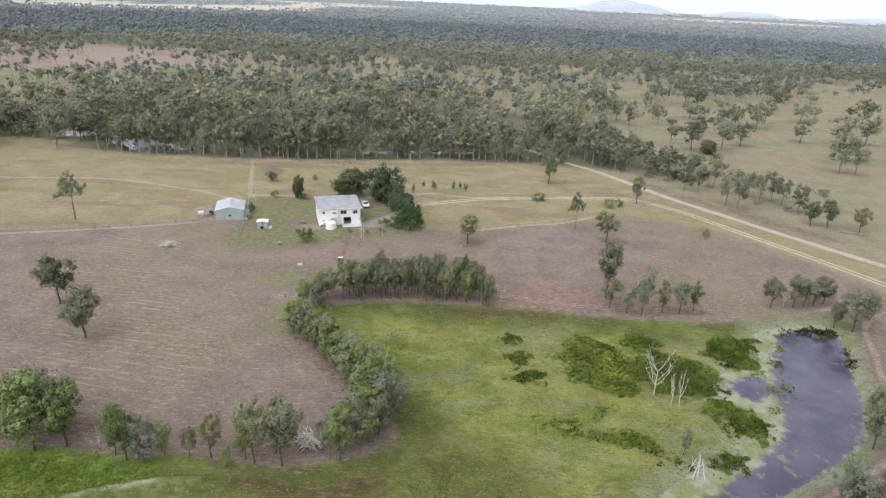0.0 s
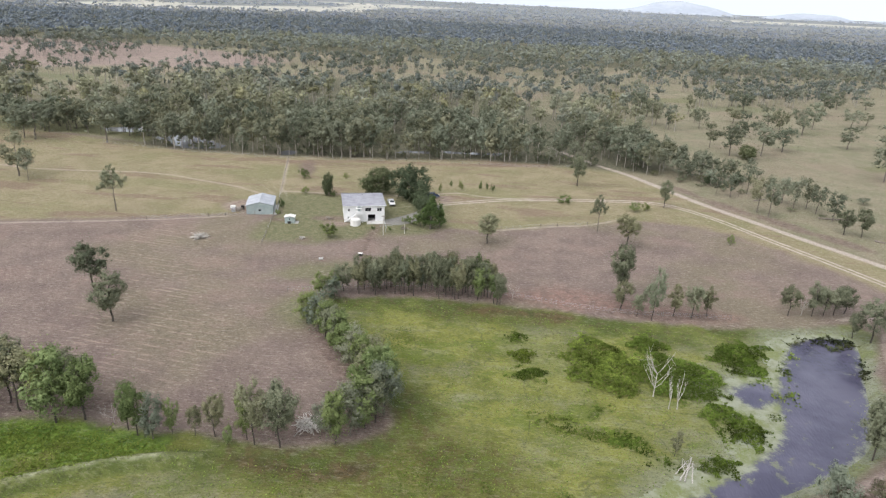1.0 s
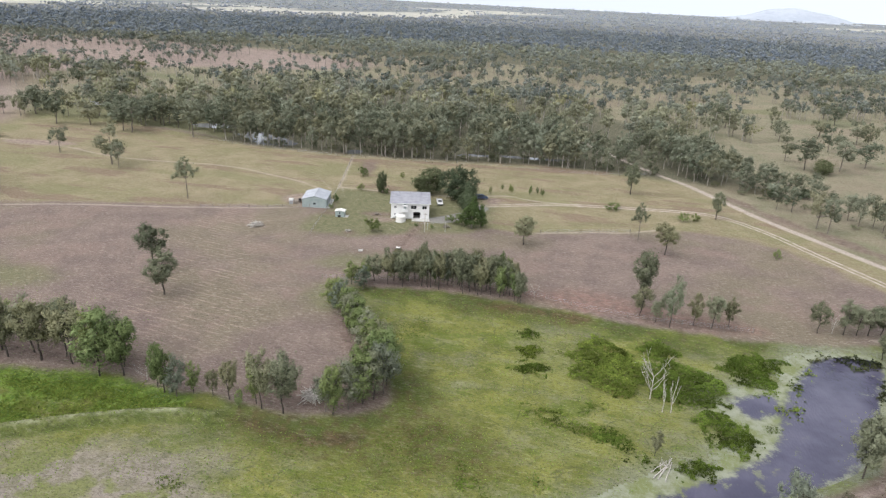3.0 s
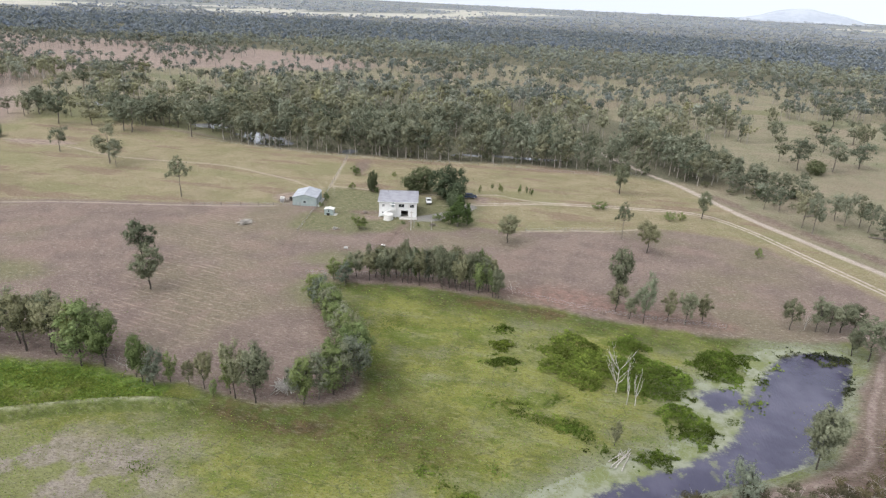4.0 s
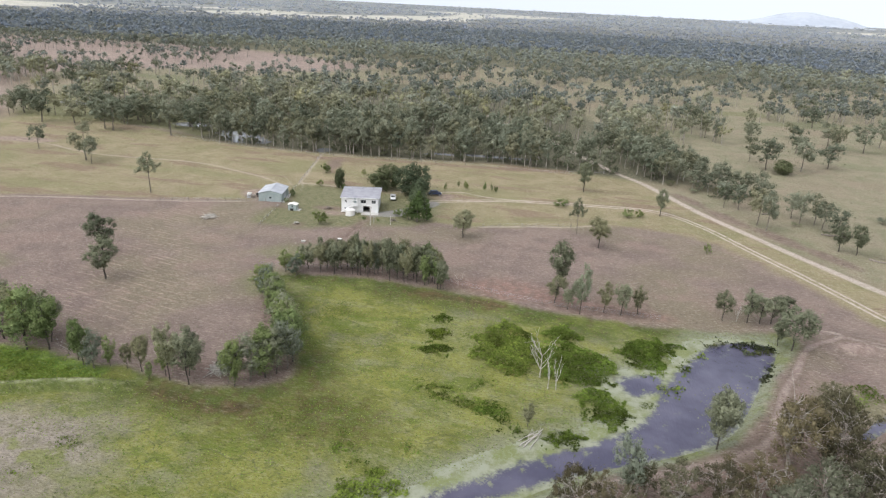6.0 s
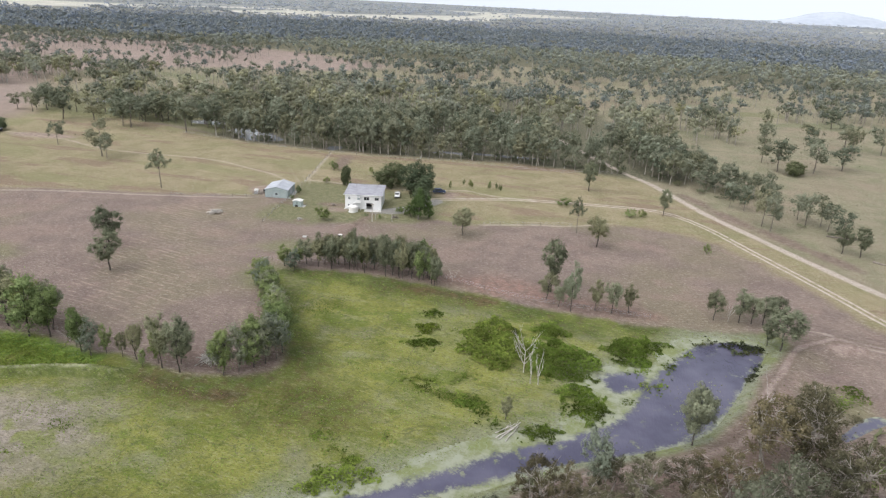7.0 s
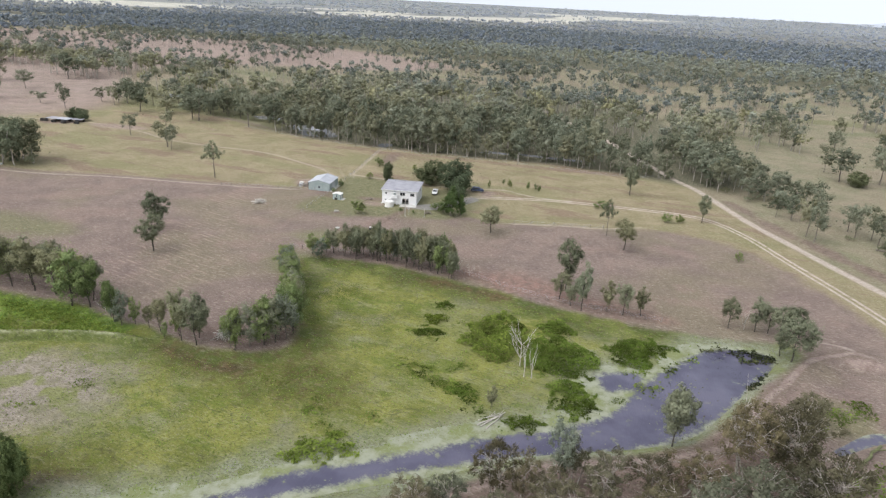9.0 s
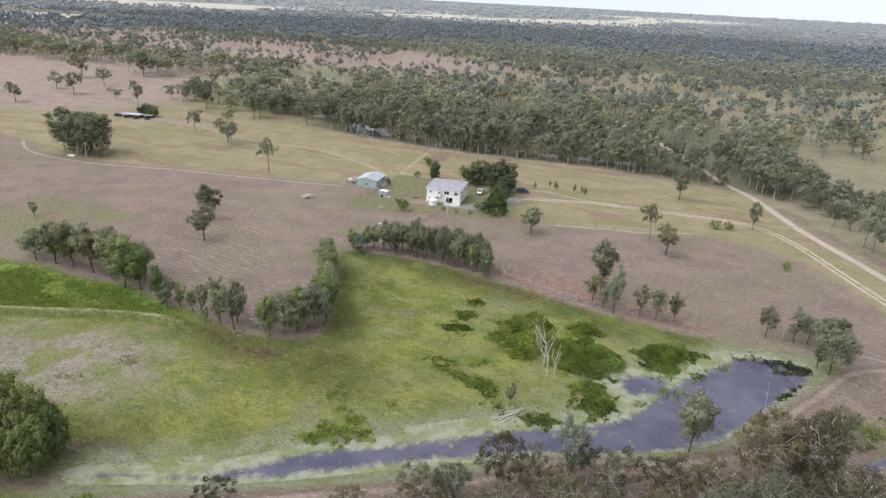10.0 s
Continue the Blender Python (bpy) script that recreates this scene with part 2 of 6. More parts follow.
    col = over(zone("path", 0.9, 0.2, 0.5), col, (0.15, 0.115, 0.09), 0.6)
    col = over(zone("path", 0.5, 0.14, -0.5), col, worn, 0.9)
    col = over(zone("gravel", 0.5, 0.08), col, (0.27, 0.26, 0.25), 0.9)
    # grass tone, blade by blade
    dry = m.math("SUBTRACT", 1.0, m.math("MULTIPLY", m.step(m.attr("swamp"), -1.0, 1.5), 0.55))
    grain, blade = m.noise(2.2, 4, 0.8, at=m.stretch(0.7, 1.4, 1, 5)), m.noise(1.1, 4, 0.75, at=m.stretch(0.6, 1.7, 1, -12))
    col = over(m.step(grain, 0.5, 0.64), col, m.mix(0.62, col, (0.045, 0.04, 0.028)), 0.76)
    col = over(m.math("MULTIPLY", dry, m.step(blade, 0.52, 0.65)), col, m.mix(0.4, col, (0.62, 0.56, 0.45)), 0.64)
    col = over(m.math("MULTIPLY", dry, m.step(m.noise(3.4, 3, 0.7, at=m.stretch(0.5, 1.5, 1, 14)), 0.54, 0.66)), col, m.mix(0.45, col, (0.6, 0.55, 0.43)), 0.42)
    relief = m.math("ADD", m.math("MULTIPLY", n2, 0.5), m.math("MULTIPLY", fine, 0.6))
    return m.done(m.principled(col, 0.95, 0, m.bump(relief, 1.0, 0.5), 0.1))


def water_material():
    """Turbid open water with scum drifted against its edge and in rafts."""
    m = Nodes("pond_water")
    edge = m.attr("pond")
    n9, n2, n05 = m.noise(0.16, 4, 0.6), m.noise(0.6, 5, 0.65), m.noise(2.6, 4, 0.7)
    wob = m.math("ADD", m.math("MULTIPLY_ADD", n9, 5.0, -2.5), m.math("MULTIPLY_ADD", n2, 4.0, -2.0))
    wob = m.math("ADD", wob, m.math("MULTIPLY_ADD", n05, 3.0, -1.5))
    clear = m.step(m.math("ADD", edge, m.math("MULTIPLY_ADD", wob, 0.85, 0.15)), -0.6, 1.2)
    rafts = m.math("MULTIPLY", m.step(m.noise(0.3, 5, 0.7, at=m.stretch(1, 1, 1)), 0.58, 0.66), m.math("SUBTRACT", 1.0, m.step(edge, 1.5, 5.0)))
    clear = m.math("MULTIPLY", clear, m.math("SUBTRACT", 1.0, m.math("MULTIPLY", rafts, 0.75)))
    scum = m.mix(m.step(n2, 0.4, 0.66), (0.285, 0.302, 0.225), (0.2, 0.215, 0.12))
    scum = m.mix(m.math("MULTIPLY", m.step(n9, 0.46, 0.6), 0.85), scum, (0.175, 0.2, 0.075))
    scum = m.mix(m.math("MULTIPLY", m.step(n05, 0.5, 0.7), 0.5), scum, (0.32, 0.34, 0.265))
    ripple = m.noise(1.3, 3, at=m.stretch(1.9, 0.7, 1, 25))
    turbid = m.mix(m.step(m.noise(0.09, 4, 0.6), 0.36, 0.64), (0.052, 0.049, 0.088), (0.098, 0.092, 0.138))
    wet = m.principled(turbid, m.math("MULTIPLY_ADD", m.step(n9, 0.4, 0.6), 0.1, 0.04), 0, m.bump(ripple, 0.7, 0.1), 0.95)
    raft = m.principled(scum, 0.85, 0, m.bump(n05, 0.5, 0.1), 0.15)
    both = m.n("ShaderNodeMixShader")
    m.put(both.inputs[0], clear)
    m.put(both.inputs[1], raft)
    m.put(both.inputs[2], wet)
    return m.done(both.outputs[0])


def creek_material():
    m = Nodes("creek_water")
    # pale base colour paints in white sky glare on top of the reflection
    return m.done(m.principled((0.42, 0.43, 0.46), 0.03, 0.35, m.bump(m.noise(1.2, 3), 0.15, 0.05), 0.8))


def glass_material():
    m = Nodes("window_glass")
    return m.done(m.principled((0.03, 0.035, 0.04), 0.06, 0, None, 0.6))


M_GROUND, M_WATER, M_CREEK, M_GLASS = ground_material(), water_material(), creek_material(), glass_material()
M_LEAF = leaf("gum_leaves", (0.11, 0.12, 0.078), (0.222, 0.236, 0.155), (0.385, 0.402, 0.275))
M_FRESH = leaf("fresh_leaves", (0.092, 0.125, 0.05), (0.195, 0.242, 0.098), (0.345, 0.395, 0.178))
M_SILVER = leaf("silver_leaves", (0.14, 0.158, 0.115), (0.235, 0.258, 0.19), (0.36, 0.39, 0.295))
M_DARK = leaf("dark_leaves", (0.062, 0.08, 0.05), (0.122, 0.15, 0.09), (0.225, 0.26, 0.16), 0.2)
M_PINE = leaf("conifer_leaves", (0.055, 0.082, 0.034), (0.105, 0.15, 0.055), (0.19, 0.245, 0.09))
M_WET = leaf("wet_reeds", (0.018, 0.022, 0.014), (0.04, 0.048, 0.026), (0.09, 0.1, 0.05))
M_BROWN = leaf("olive_leaves", (0.068, 0.063, 0.04), (0.138, 0.127, 0.08), (0.26, 0.238, 0.16), speckle=0.34)
M_WOODS = leaf("woodland_leaves", (0.118, 0.13, 0.092), (0.226, 0.24, 0.172), (0.365, 0.378, 0.282), speckle=0.2)
# aerial haze put into these three leaf colours, paler and bluer outward
M_MIDDLE = leaf("haze_grey_leaves", (0.145, 0.16, 0.135), (0.232, 0.25, 0.206), (0.345, 0.362, 0.3), speckle=0.16)
M_FAR = leaf("haze_blue_leaves", (0.2, 0.216, 0.228), (0.268, 0.286, 0.3), (0.338, 0.354, 0.362), speckle=0.12)
M_HORIZON = leaf("haze_pale_leaves", (0.3, 0.33, 0.36), (0.36, 0.39, 0.42), (0.42, 0.448, 0.475), speckle=0.08)
M_REED = leaf("reed_blades", (0.055, 0.082, 0.016), (0.125, 0.17, 0.034), (0.24, 0.29, 0.072), 0.3, 0.34)
M_SEDGE = leaf("sedge_blades", (0.075, 0.115, 0.022), (0.158, 0.215, 0.044), (0.27, 0.32, 0.088), 0.35)
M_BARK = surface("grey_bark", (0.10, 0.085, 0.07), (0.24, 0.21, 0.18), 1.2, 0.9, streak=(3, 3, 0.5))
M_DUSK = leaf("dusky_leaves", (0.058, 0.06, 0.04), (0.12, 0.122, 0.082), (0.225, 0.228, 0.16), speckle=0.3)
M_DIM = surface("dark_bark", (0.045, 0.038, 0.032), (0.11, 0.095, 0.08), 1.2, 0.9, streak=(3, 3, 0.5))
M_PALE = surface("pale_bark", (0.27, 0.24, 0.205), (0.5, 0.46, 0.41), 0.9, 0.85, streak=(3, 3, 0.5))
M_BONE = surface("bleached_wood", (0.36, 0.33, 0.29), (0.62, 0.59, 0.54), 1.5, 0.85, streak=(3, 3, 0.6))
M_WHITE = surface("white_weatherboard", (0.74, 0.74, 0.73), (0.82, 0.82, 0.81), 0.5, 0.6)
M_ROOF = surface("grey_roof_sheet", (0.28, 0.28, 0.31), (0.38, 0.38, 0.41), 0.4, 0.55, 0.1)
M_SHED = surface("pale_green_sheet", (0.30, 0.36, 0.35), (0.38, 0.44, 0.43), 0.5, 0.55, 0.05)
M_ZINC = surface("zinc_roof_sheet", (0.40, 0.42, 0.46), (0.52, 0.54, 0.57), 0.4, 0.5, 0.15)
M_TANK = surface("cream_tank", (0.70, 0.69, 0.65), (0.79, 0.78, 0.75), 0.6, 0.6)
M_CONC = surface("concrete", (0.46, 0.45, 0.42), (0.60, 0.59, 0.56), 0.8, 0.85)
# near black: dark boxes and walls, and painted dimness behind the garage
M_DARKIN = surface("dim_interior", (0.03, 0.03, 0.03), (0.06, 0.055, 0.05), 1.0, 0.9)
M_TIMBER = surface("weathered_timber", (0.17, 0.145, 0.12), (0.33, 0.29, 0.25), 2.0, 0.9, streak=(1, 1, 4))
M_CARW = surface("white_car_paint", (0.74, 0.74, 0.74), (0.8, 0.8, 0.8), 0.5, 0.25, bump=0.0, spec=0.5)
M_CARB = surface("blue_car_paint", (0.035, 0.05, 0.10), (0.05, 0.07, 0.13), 0.5, 0.25, bump=0.0, spec=0.5)
M_TYRE = surface("tyre_rubber", (0.02, 0.02, 0.02), (0.04, 0.04, 0.04), 3, 0.9)
M_MOSS = surface("mossy_wood", (0.09, 0.1, 0.045), (0.19, 0.2, 0.1), 1.5, 0.9, streak=(3, 3, 0.6))
# hill colour lightened and blued to carry the haze
M_HILL = surface("haze_pale_hill", (0.4, 0.44, 0.5), (0.48, 0.52, 0.57), 0.004, 1.0, bump=0.0, spec=0.0)


# ---- mesh makers ----
def mesh_of(name, verts, quads, mats, slots=None, smooth=False):
    """A mesh from arrays of corners and four-cornered (or three-cornered) faces."""
    verts, quads = np.asarray(verts, np.float32), np.asarray(quads, np.int32)
    me = bpy.data.meshes.new(name)
    n, k = quads.shape
    me.vertices.add(len(verts))
    me.vertices.foreach_set("co", verts.ravel())
    me.loops.add(n * k)
    me.loops.foreach_set("vertex_index", quads.ravel())
    me.polygons.add(n)
    me.polygons.foreach_set("loop_start", np.arange(0, n * k, k, dtype=np.int32))
    for mat in mats if isinstance(mats, (list, tuple)) else [mats]:
        me.materials.append(mat)
    if slots is not None:
        me.polygons.foreach_set("material_index", np.asarray(slots, np.int32))
    if smooth:
        me.polygons.foreach_set("use_smooth", np.ones(n, bool))
    me.update(calc_edges=True)
    return me


def thing(name, label, category, group="", kind="", at=(0, 0, 0), turn=0.0):
    ob = new(name)
    ob.empty_display_size = 0.3
    ob.matrix_basis = pose(*at, 0, 0, turn)
    return tagged(ob, label, category, group, kind)


def part(name, bm, material, parent, label=""):
    """A bmesh, or a mesh, as one part under a thing or a part."""
    if isinstance(bm, bmesh.types.BMesh):
        me = bpy.data.meshes.new(name)
        bmesh.ops.recalc_face_normals(bm, faces=bm.faces)
        bm.to_mesh(me)
        bm.free()
        me.materials.append(material)
    else:
        me = bm
    ob = new(name, me)
    ob.parent = parent
    return tagged(ob, label)


def box(bm, x0, y0, z0, x1, y1, z1, bevel=0.0):
    made = bmesh.ops.create_cube(bm, size=1.0, matrix=Matrix.LocRotScale(((x0 + x1) / 2, (y0 + y1) / 2, (z0 + z1) / 2), None, (x1 - x0, y1 - y0, z1 - z0)))
    if bevel:
        edges = {e for v in made["verts"] for e in v.link_edges}
        bmesh.ops.bevel(bm, geom=list(edges), offset=bevel, segments=1, affect="EDGES")
    return bm


def boxes(*rows, bevel=0.0):
    bm = bmesh.new()
    for row in rows:
        box(bm, *row, bevel=bevel)
    return bm


def cyl(bm, x, y, z0, z1, r0, r1=None, seg=16, axis="z"):
    turn = {"z": Matrix.Identity(4), "x": Matrix.Rotation(radians(90), 4, "Y"), "y": Matrix.Rotation(radians(90), 4, "X")}[axis]
    c = {"z": (x, y, (z0 + z1) / 2), "x": ((z0 + z1) / 2, x, y), "y": (x, (z0 + z1) / 2, y)}[axis]
    bmesh.ops.create_cone(bm, cap_ends=True, segments=seg, radius1=r0, radius2=r0 if r1 is None else r1, depth=z1 - z0, matrix=Matrix.Translation(c) @ turn)
    return bm


def wall_mesh(w, h, thick, holes):
    """A wall standing on y = 0 from x = 0 to w, with openings (x0, z0, x1, z1) cut through."""
    xs = sorted({0, w, *(v for o in holes for v in (o[0], o[2]))})
    zs = sorted({0, h, *(v for o in holes for v in (o[1], o[3]))})
    solid = lambda i, j: 0 <= i < len(xs) - 1 and 0 <= j < len(zs) - 1 and not any(
        o[0] < (xs[i] + xs[i + 1]) / 2 < o[2] and o[1] < (zs[j] + zs[j + 1]) / 2 < o[3] for o in holes)
    bm = bmesh.new()
    quad = lambda *c: bm.faces.new([bm.verts.new(p) for p in c])
    for i in range(len(xs) - 1):
        for j in range(len(zs) - 1):
            if not solid(i, j):
                continue
            x0, x1, z0, z1 = xs[i], xs[i + 1], zs[j], zs[j + 1]
            quad((x0, 0, z0), (x1, 0, z0), (x1, 0, z1), (x0, 0, z1))
            quad((x0, thick, z0), (x0, thick, z1), (x1, thick, z1), (x1, thick, z0))
            for di, dj, c in ((-1, 0, (x0, z0, x0, z1)), (1, 0, (x1, z0, x1, z1)), (0, -1, (x0, z0, x1, z0)), (0, 1, (x0, z1, x1, z1))):
                if not solid(i + di, j + dj):
                    quad((c[0], 0, c[1]), (c[2], 0, c[3]), (c[2], thick, c[3]), (c[0], thick, c[1]))
    bmesh.ops.remove_doubles(bm, verts=bm.verts, dist=0.001)
    return bm


# ---- plan ----
def curve_through(points, step=4.0, closed=False):
    """A smooth line through the points of the plan."""
    p = [np.array(q, float) for q in points]
    n, out = len(p), []
    for i in range(n if closed else n - 1):
        a, b, c, d = (p[(i + k) % n] if closed else p[min(max(i + k, 0), n - 1)] for k in (-1, 0, 1, 2))
        m = max(2, int(np.linalg.norm(c - b) / step))
        for t in np.arange(m) / m:
            out.append(0.5 * (2 * b + (c - a) * t + (2 * a - 5 * b + 4 * c - d) * t * t + (3 * b - a - 3 * c + d) * t ** 3))
    if not closed:
        out.append(p[-1])
    return np.array(out)


def to_line(pts, line):
    """The distance from points to a line, signed by its side."""
    best = np.full(len(pts), 1e9)
    side = np.ones(len(pts))
    for a, b in zip(line[:-1], line[1:]):
        d, q = b - a, pts - a
        t = np.clip(q @ d / (d @ d), 0, 1)
        r = np.hypot(q[:, 0] - t * d[0], q[:, 1] - t * d[1])
        near = r < best
        side = np.where(near, np.sign(d[0] * q[:, 1] - d[1] * q[:, 0]), side)
        best = np.where(near, r, best)
    return best * np.where(side == 0, 1, side)


def inside(pts, ring):
    """The distance to a closed ring: positive inside."""
    ring = np.vstack([ring, ring[:1]])
    d = np.abs(to_line(pts, ring))
    odd = np.zeros(len(pts), bool)
    for a, b in zip(ring[:-1], ring[1:]):
        if a[1] == b[1]:
            continue
        cross = (a[1] > pts[:, 1]) != (b[1] > pts[:, 1])
        odd ^= cross & (pts[:, 0] < (b[0] - a[0]) * (pts[:, 1] - a[1]) / (b[1] - a[1]) + a[0])
    return np.where(odd, d, -d)


def blob(x, y, rx, ry, turn=0.0, n=14):
    a = np.arange(n) * 2 * np.pi / n
    c, s = math.cos(radians(turn)), math.sin(radians(turn))
    return np.stack([x + c * rx * np.cos(a) - s * ry * np.sin(a), y + s * rx * np.cos(a) + c * ry * np.sin(a)], 1)


SWAMP = curve_through([(-33, 127), (-29, 131), (-12, 134.2), (9, 133.6), (25, 132), (41, 130), (56, 130), (76, 133.5), (87, 136), (88.5, 128), (84, 120),
                       (79, 108), (74, 96), (68, 87.5), (60, 80), (48, 73), (39, 63), (23.5, 50.5), (10.5, 41.5), (-2, 33), (-12, 24), (-40, 10),
                       (-110, 20), (-120, 60), (-98, 75), (-74, 78), (-65, 80), (-54, 80.5), (-46, 79), (-42, 79.4), (-33, 79), (-25, 77.6), (-20, 78.6), (-12.5, 81.6), (-8.6, 87),
                       (-14, 94),
                       (-20, 103), (-29, 116)], 4, True)
POND = [curve_through([(72, 127.6), (78, 129.6), (83, 129), (82, 121), (77.2, 109.6), (72, 98), (66, 88.6), (57, 82), (49, 77), (37, 69), (27, 61), (17, 51.6), (10, 46), (4, 42.2),
                       (-3, 38.6), (-10, 34.4), (-10.2, 34.7), (-3.1, 38.9), (3.4, 42.8), (7.6, 48), (14.2, 55.6), (24.2, 64), (34, 73.4), (44.6, 81.6), (51, 87.6), (56, 94.4),
                       (58.6, 102.6), (62.4, 112), (67.2, 121.2)], 4, True),
        curve_through([(49.6, 104.4), (53.5, 107.6), (58.4, 109.2), (59.2, 106), (59, 103.2), (56, 101.2), (53, 99.8)], 1.5, True),
        curve_through([(90.6, 99), (93, 102), (96.5, 106.2), (100, 108.6), (101.4, 107), (97.6, 103.4), (94.6, 99.8), (92.2, 97.4)], 1.5, True)]
LAGOON = [curve_through([(-146, 284), (-139, 290), (-128, 288), (-118, 279), (-110, 272), (-116, 268), (-126, 267), (-134, 272)], 3, True),
          blob(-81.5, 268.5, 3.0, 4.0), curve_through([(-36, 283.5), (-10, 289.5), (12, 291), (12, 289), (-10, 287), (-34, 281.5)], 4, True),
          curve_through([(-178, 296), (-166, 300), (-157, 303), (-153, 297), (-160, 292), (-170, 290.5)], 3, True), blob(-219, 320, 5, 2.2, 20),
          curve_through([(-278, 322), (-264, 333), (-254, 328), (-262, 320)], 3, True)]
ROAD = curve_through([(160, 118), (140, 143), (120.5, 169), (110.5, 182), (94, 207), (79, 230.5), (62, 263), (50, 280), (37, 302), (10, 349), (-12, 380), (-60, 450)], 6)
RUTS = [curve_through([(140, 108), (126, 131), (112, 155.6), (104, 170), (89, 195), (77.4, 213.4), (63, 225), (37, 223), (11, 217.5), (-6.5, 209.5), (-14, 206)], 5)]
PATHWAY = curve_through([(140, 128), (118, 134), (105, 136.5), (101.4, 136.6), (99.1, 136.8), (95.9, 134.2), (92.1, 131.0), (89.5, 127.6), (87.6, 123.4), (85.6, 118.3), (83.8, 114.2), (81.6, 109.8), (77, 97), (74.5, 90), (65.5, 82.5), (56, 76.5), (48, 71.5), (39.5, 61.5), (24, 49),
                       (8, 37), (-8, 26), (-25, 15)], 3)
BAND = curve_through([(-76, 252), (-69, 254), (-45, 260), (-21, 262.6), (2, 266), (18, 269.5), (29, 273)], 4)
TRAIL = [curve_through([(-300, 205), (-240, 226), (-203, 228), (-170, 220), (-150, 219.5), (-118, 223), (-97, 217.5), (-82, 212.5), (-70, 205)], 6),
         curve_through([(-225, 154), (-204, 145), (-172, 147.5), (-139, 160), (-98, 172), (-74, 181)], 6),
         curve_through([(9, 185), (21.4, 190.5), (36, 195.4), (46.4, 202.6)], 5),
         curve_through([(20, 219.5), (4, 219.5), (-6, 222), (-13, 219)], 3),
         curve_through([(-78, 258), (-66, 210)], 5),
         curve_through([(-66, 211), (-45, 212), (-12, 216)], 5),
         curve_through([(86, 138.5), (89.6, 139.9), (92.8, 140.7), (95.8, 140), (98.1, 138.5), (102, 136), (112, 133)], 3)]
MEADOW = curve_through([(-330, 165), (-222, 157), (-204, 150), (-172, 151), (-139, 163), (-98, 175), (-74, 184), (-60, 190), (-14, 184), (9, 185), (21, 190.5), (36, 195.4), (56, 203), (80, 196),
                        (100, 168), (125, 125), (150, 130), (120.5, 169), (94, 207), (62, 263), (46, 278), (0, 275), (-80, 263), (-125, 262), (-190, 278), (-330, 300)], 6, True)
PLAIN = np.array([(62, 262), (94, 207), (120.5, 169), (150, 130), (5000, -2000), (5000, 5000), (-5000, 5000), (-5000, -500), (-330, 150), (-330, 295), (-190, 280), (-125, 264), (-80, 265), (0, 277), (46, 281)], float)
LAWN = curve_through([(-61, 166), (-45, 163), (-24, 174), (-12, 178), (-8, 190), (-10, 206), (-20, 209), (-64, 209), (-60, 188)], 4, True)
LUSH = curve_through([(-110, 68), (-98, 75), (-74, 78), (-65, 80), (-54, 80.5), (-44, 78.6), (-36, 76.5), (-40, 73.2), (-49, 69.6), (-59, 64.4), (-70, 58.4), (-90, 48)], 4, True)
PALE = curve_through([(-90, 43), (-67, 56), (-57, 62), (-42, 67.5), (-31, 66), (-26, 58), (-26, 51), (-28, 44), (-33, 34), (-50, 22), (-80, 24)], 5, True)
LEVEE = curve_through([(-100, 42), (-84, 51.3), (-70.3, 58.8), (-61.8, 63.6), (-57.7, 66), (-53.5, 68.2), (-48.6, 70.6), (-43.6, 72.6), (-39.3, 73.6), (-35.5, 74)], 3)
MURK = curve_through([(-9, 97), (-5, 94), (0, 88), (8, 84), (13, 78), (11, 72.5), (3, 69), (-8, 68.5), (-20, 69.5), (-33, 71), (-34, 75), (-20, 76), (-11, 80), (-7, 87)], 4, True)
MURK_S = curve_through([(-24, 41.5), (-13.6, 45.3), (-8.5, 42.5), (-13.6, 36.8), (-20, 36.5)], 3, True)
MURK_N = curve_through([(-4, 129), (8, 130), (22, 129), (22, 125), (8, 126), (-4, 126)], 4, True)
MOWN = curve_through([(-92, 176), (-78, 172), (-66, 150), (-50, 118), (-44, 104), (-48, 94), (-66, 92), (-78, 100), (-84, 130)], 5, True)
RED = curve_through([(6, 137), (14, 143), (28, 145), (42, 140), (60, 138), (62, 134), (45, 132.5), (20, 133.5)], 4, True)
GREEN = [curve_through([(-300, 338), (-262, 280), (-211, 279), (-165, 279), (-148, 268), (-140, 280), (-160, 302), (-205, 322), (-250, 340)], 6, True), blob(-120, 110, 22, 7, 5), blob(-128, 92, 26, 8), blob(-36, 146, 10, 6, 30), blob(-34, 124, 7, 8), blob(-11, 25, 9, 4, 32), blob(94, 109, 5, 7, -30), blob(196, 306, 24, 8, 10), blob(144, 512, 34, 14, 20)]
PINK = curve_through([(-700, 180), (-330, 196), (-262, 250), (-285, 300), (-390, 420), (-330, 520), (-240, 560), (-200, 660), (-500, 760), (-900, 600)], 12, True)
LITTER = curve_through([(-150, 290), (-146, 268), (-122, 261.5), (-80, 261.5), (-44, 265.5), (0, 274), (40, 272), (76, 272), (70, 310), (36, 420), (-30, 540), (-150, 520), (-230, 440), (-215, 350)], 8, True)
MIRE = [blob(-24.5, 74.2, 7, 1.3, -8), blob(-16, 38.5, 5, 1.8, 30), blob(-14, 74.6, 4.5, 0.8, 22), blob(12, 130.6, 13, 0.9, -2)]
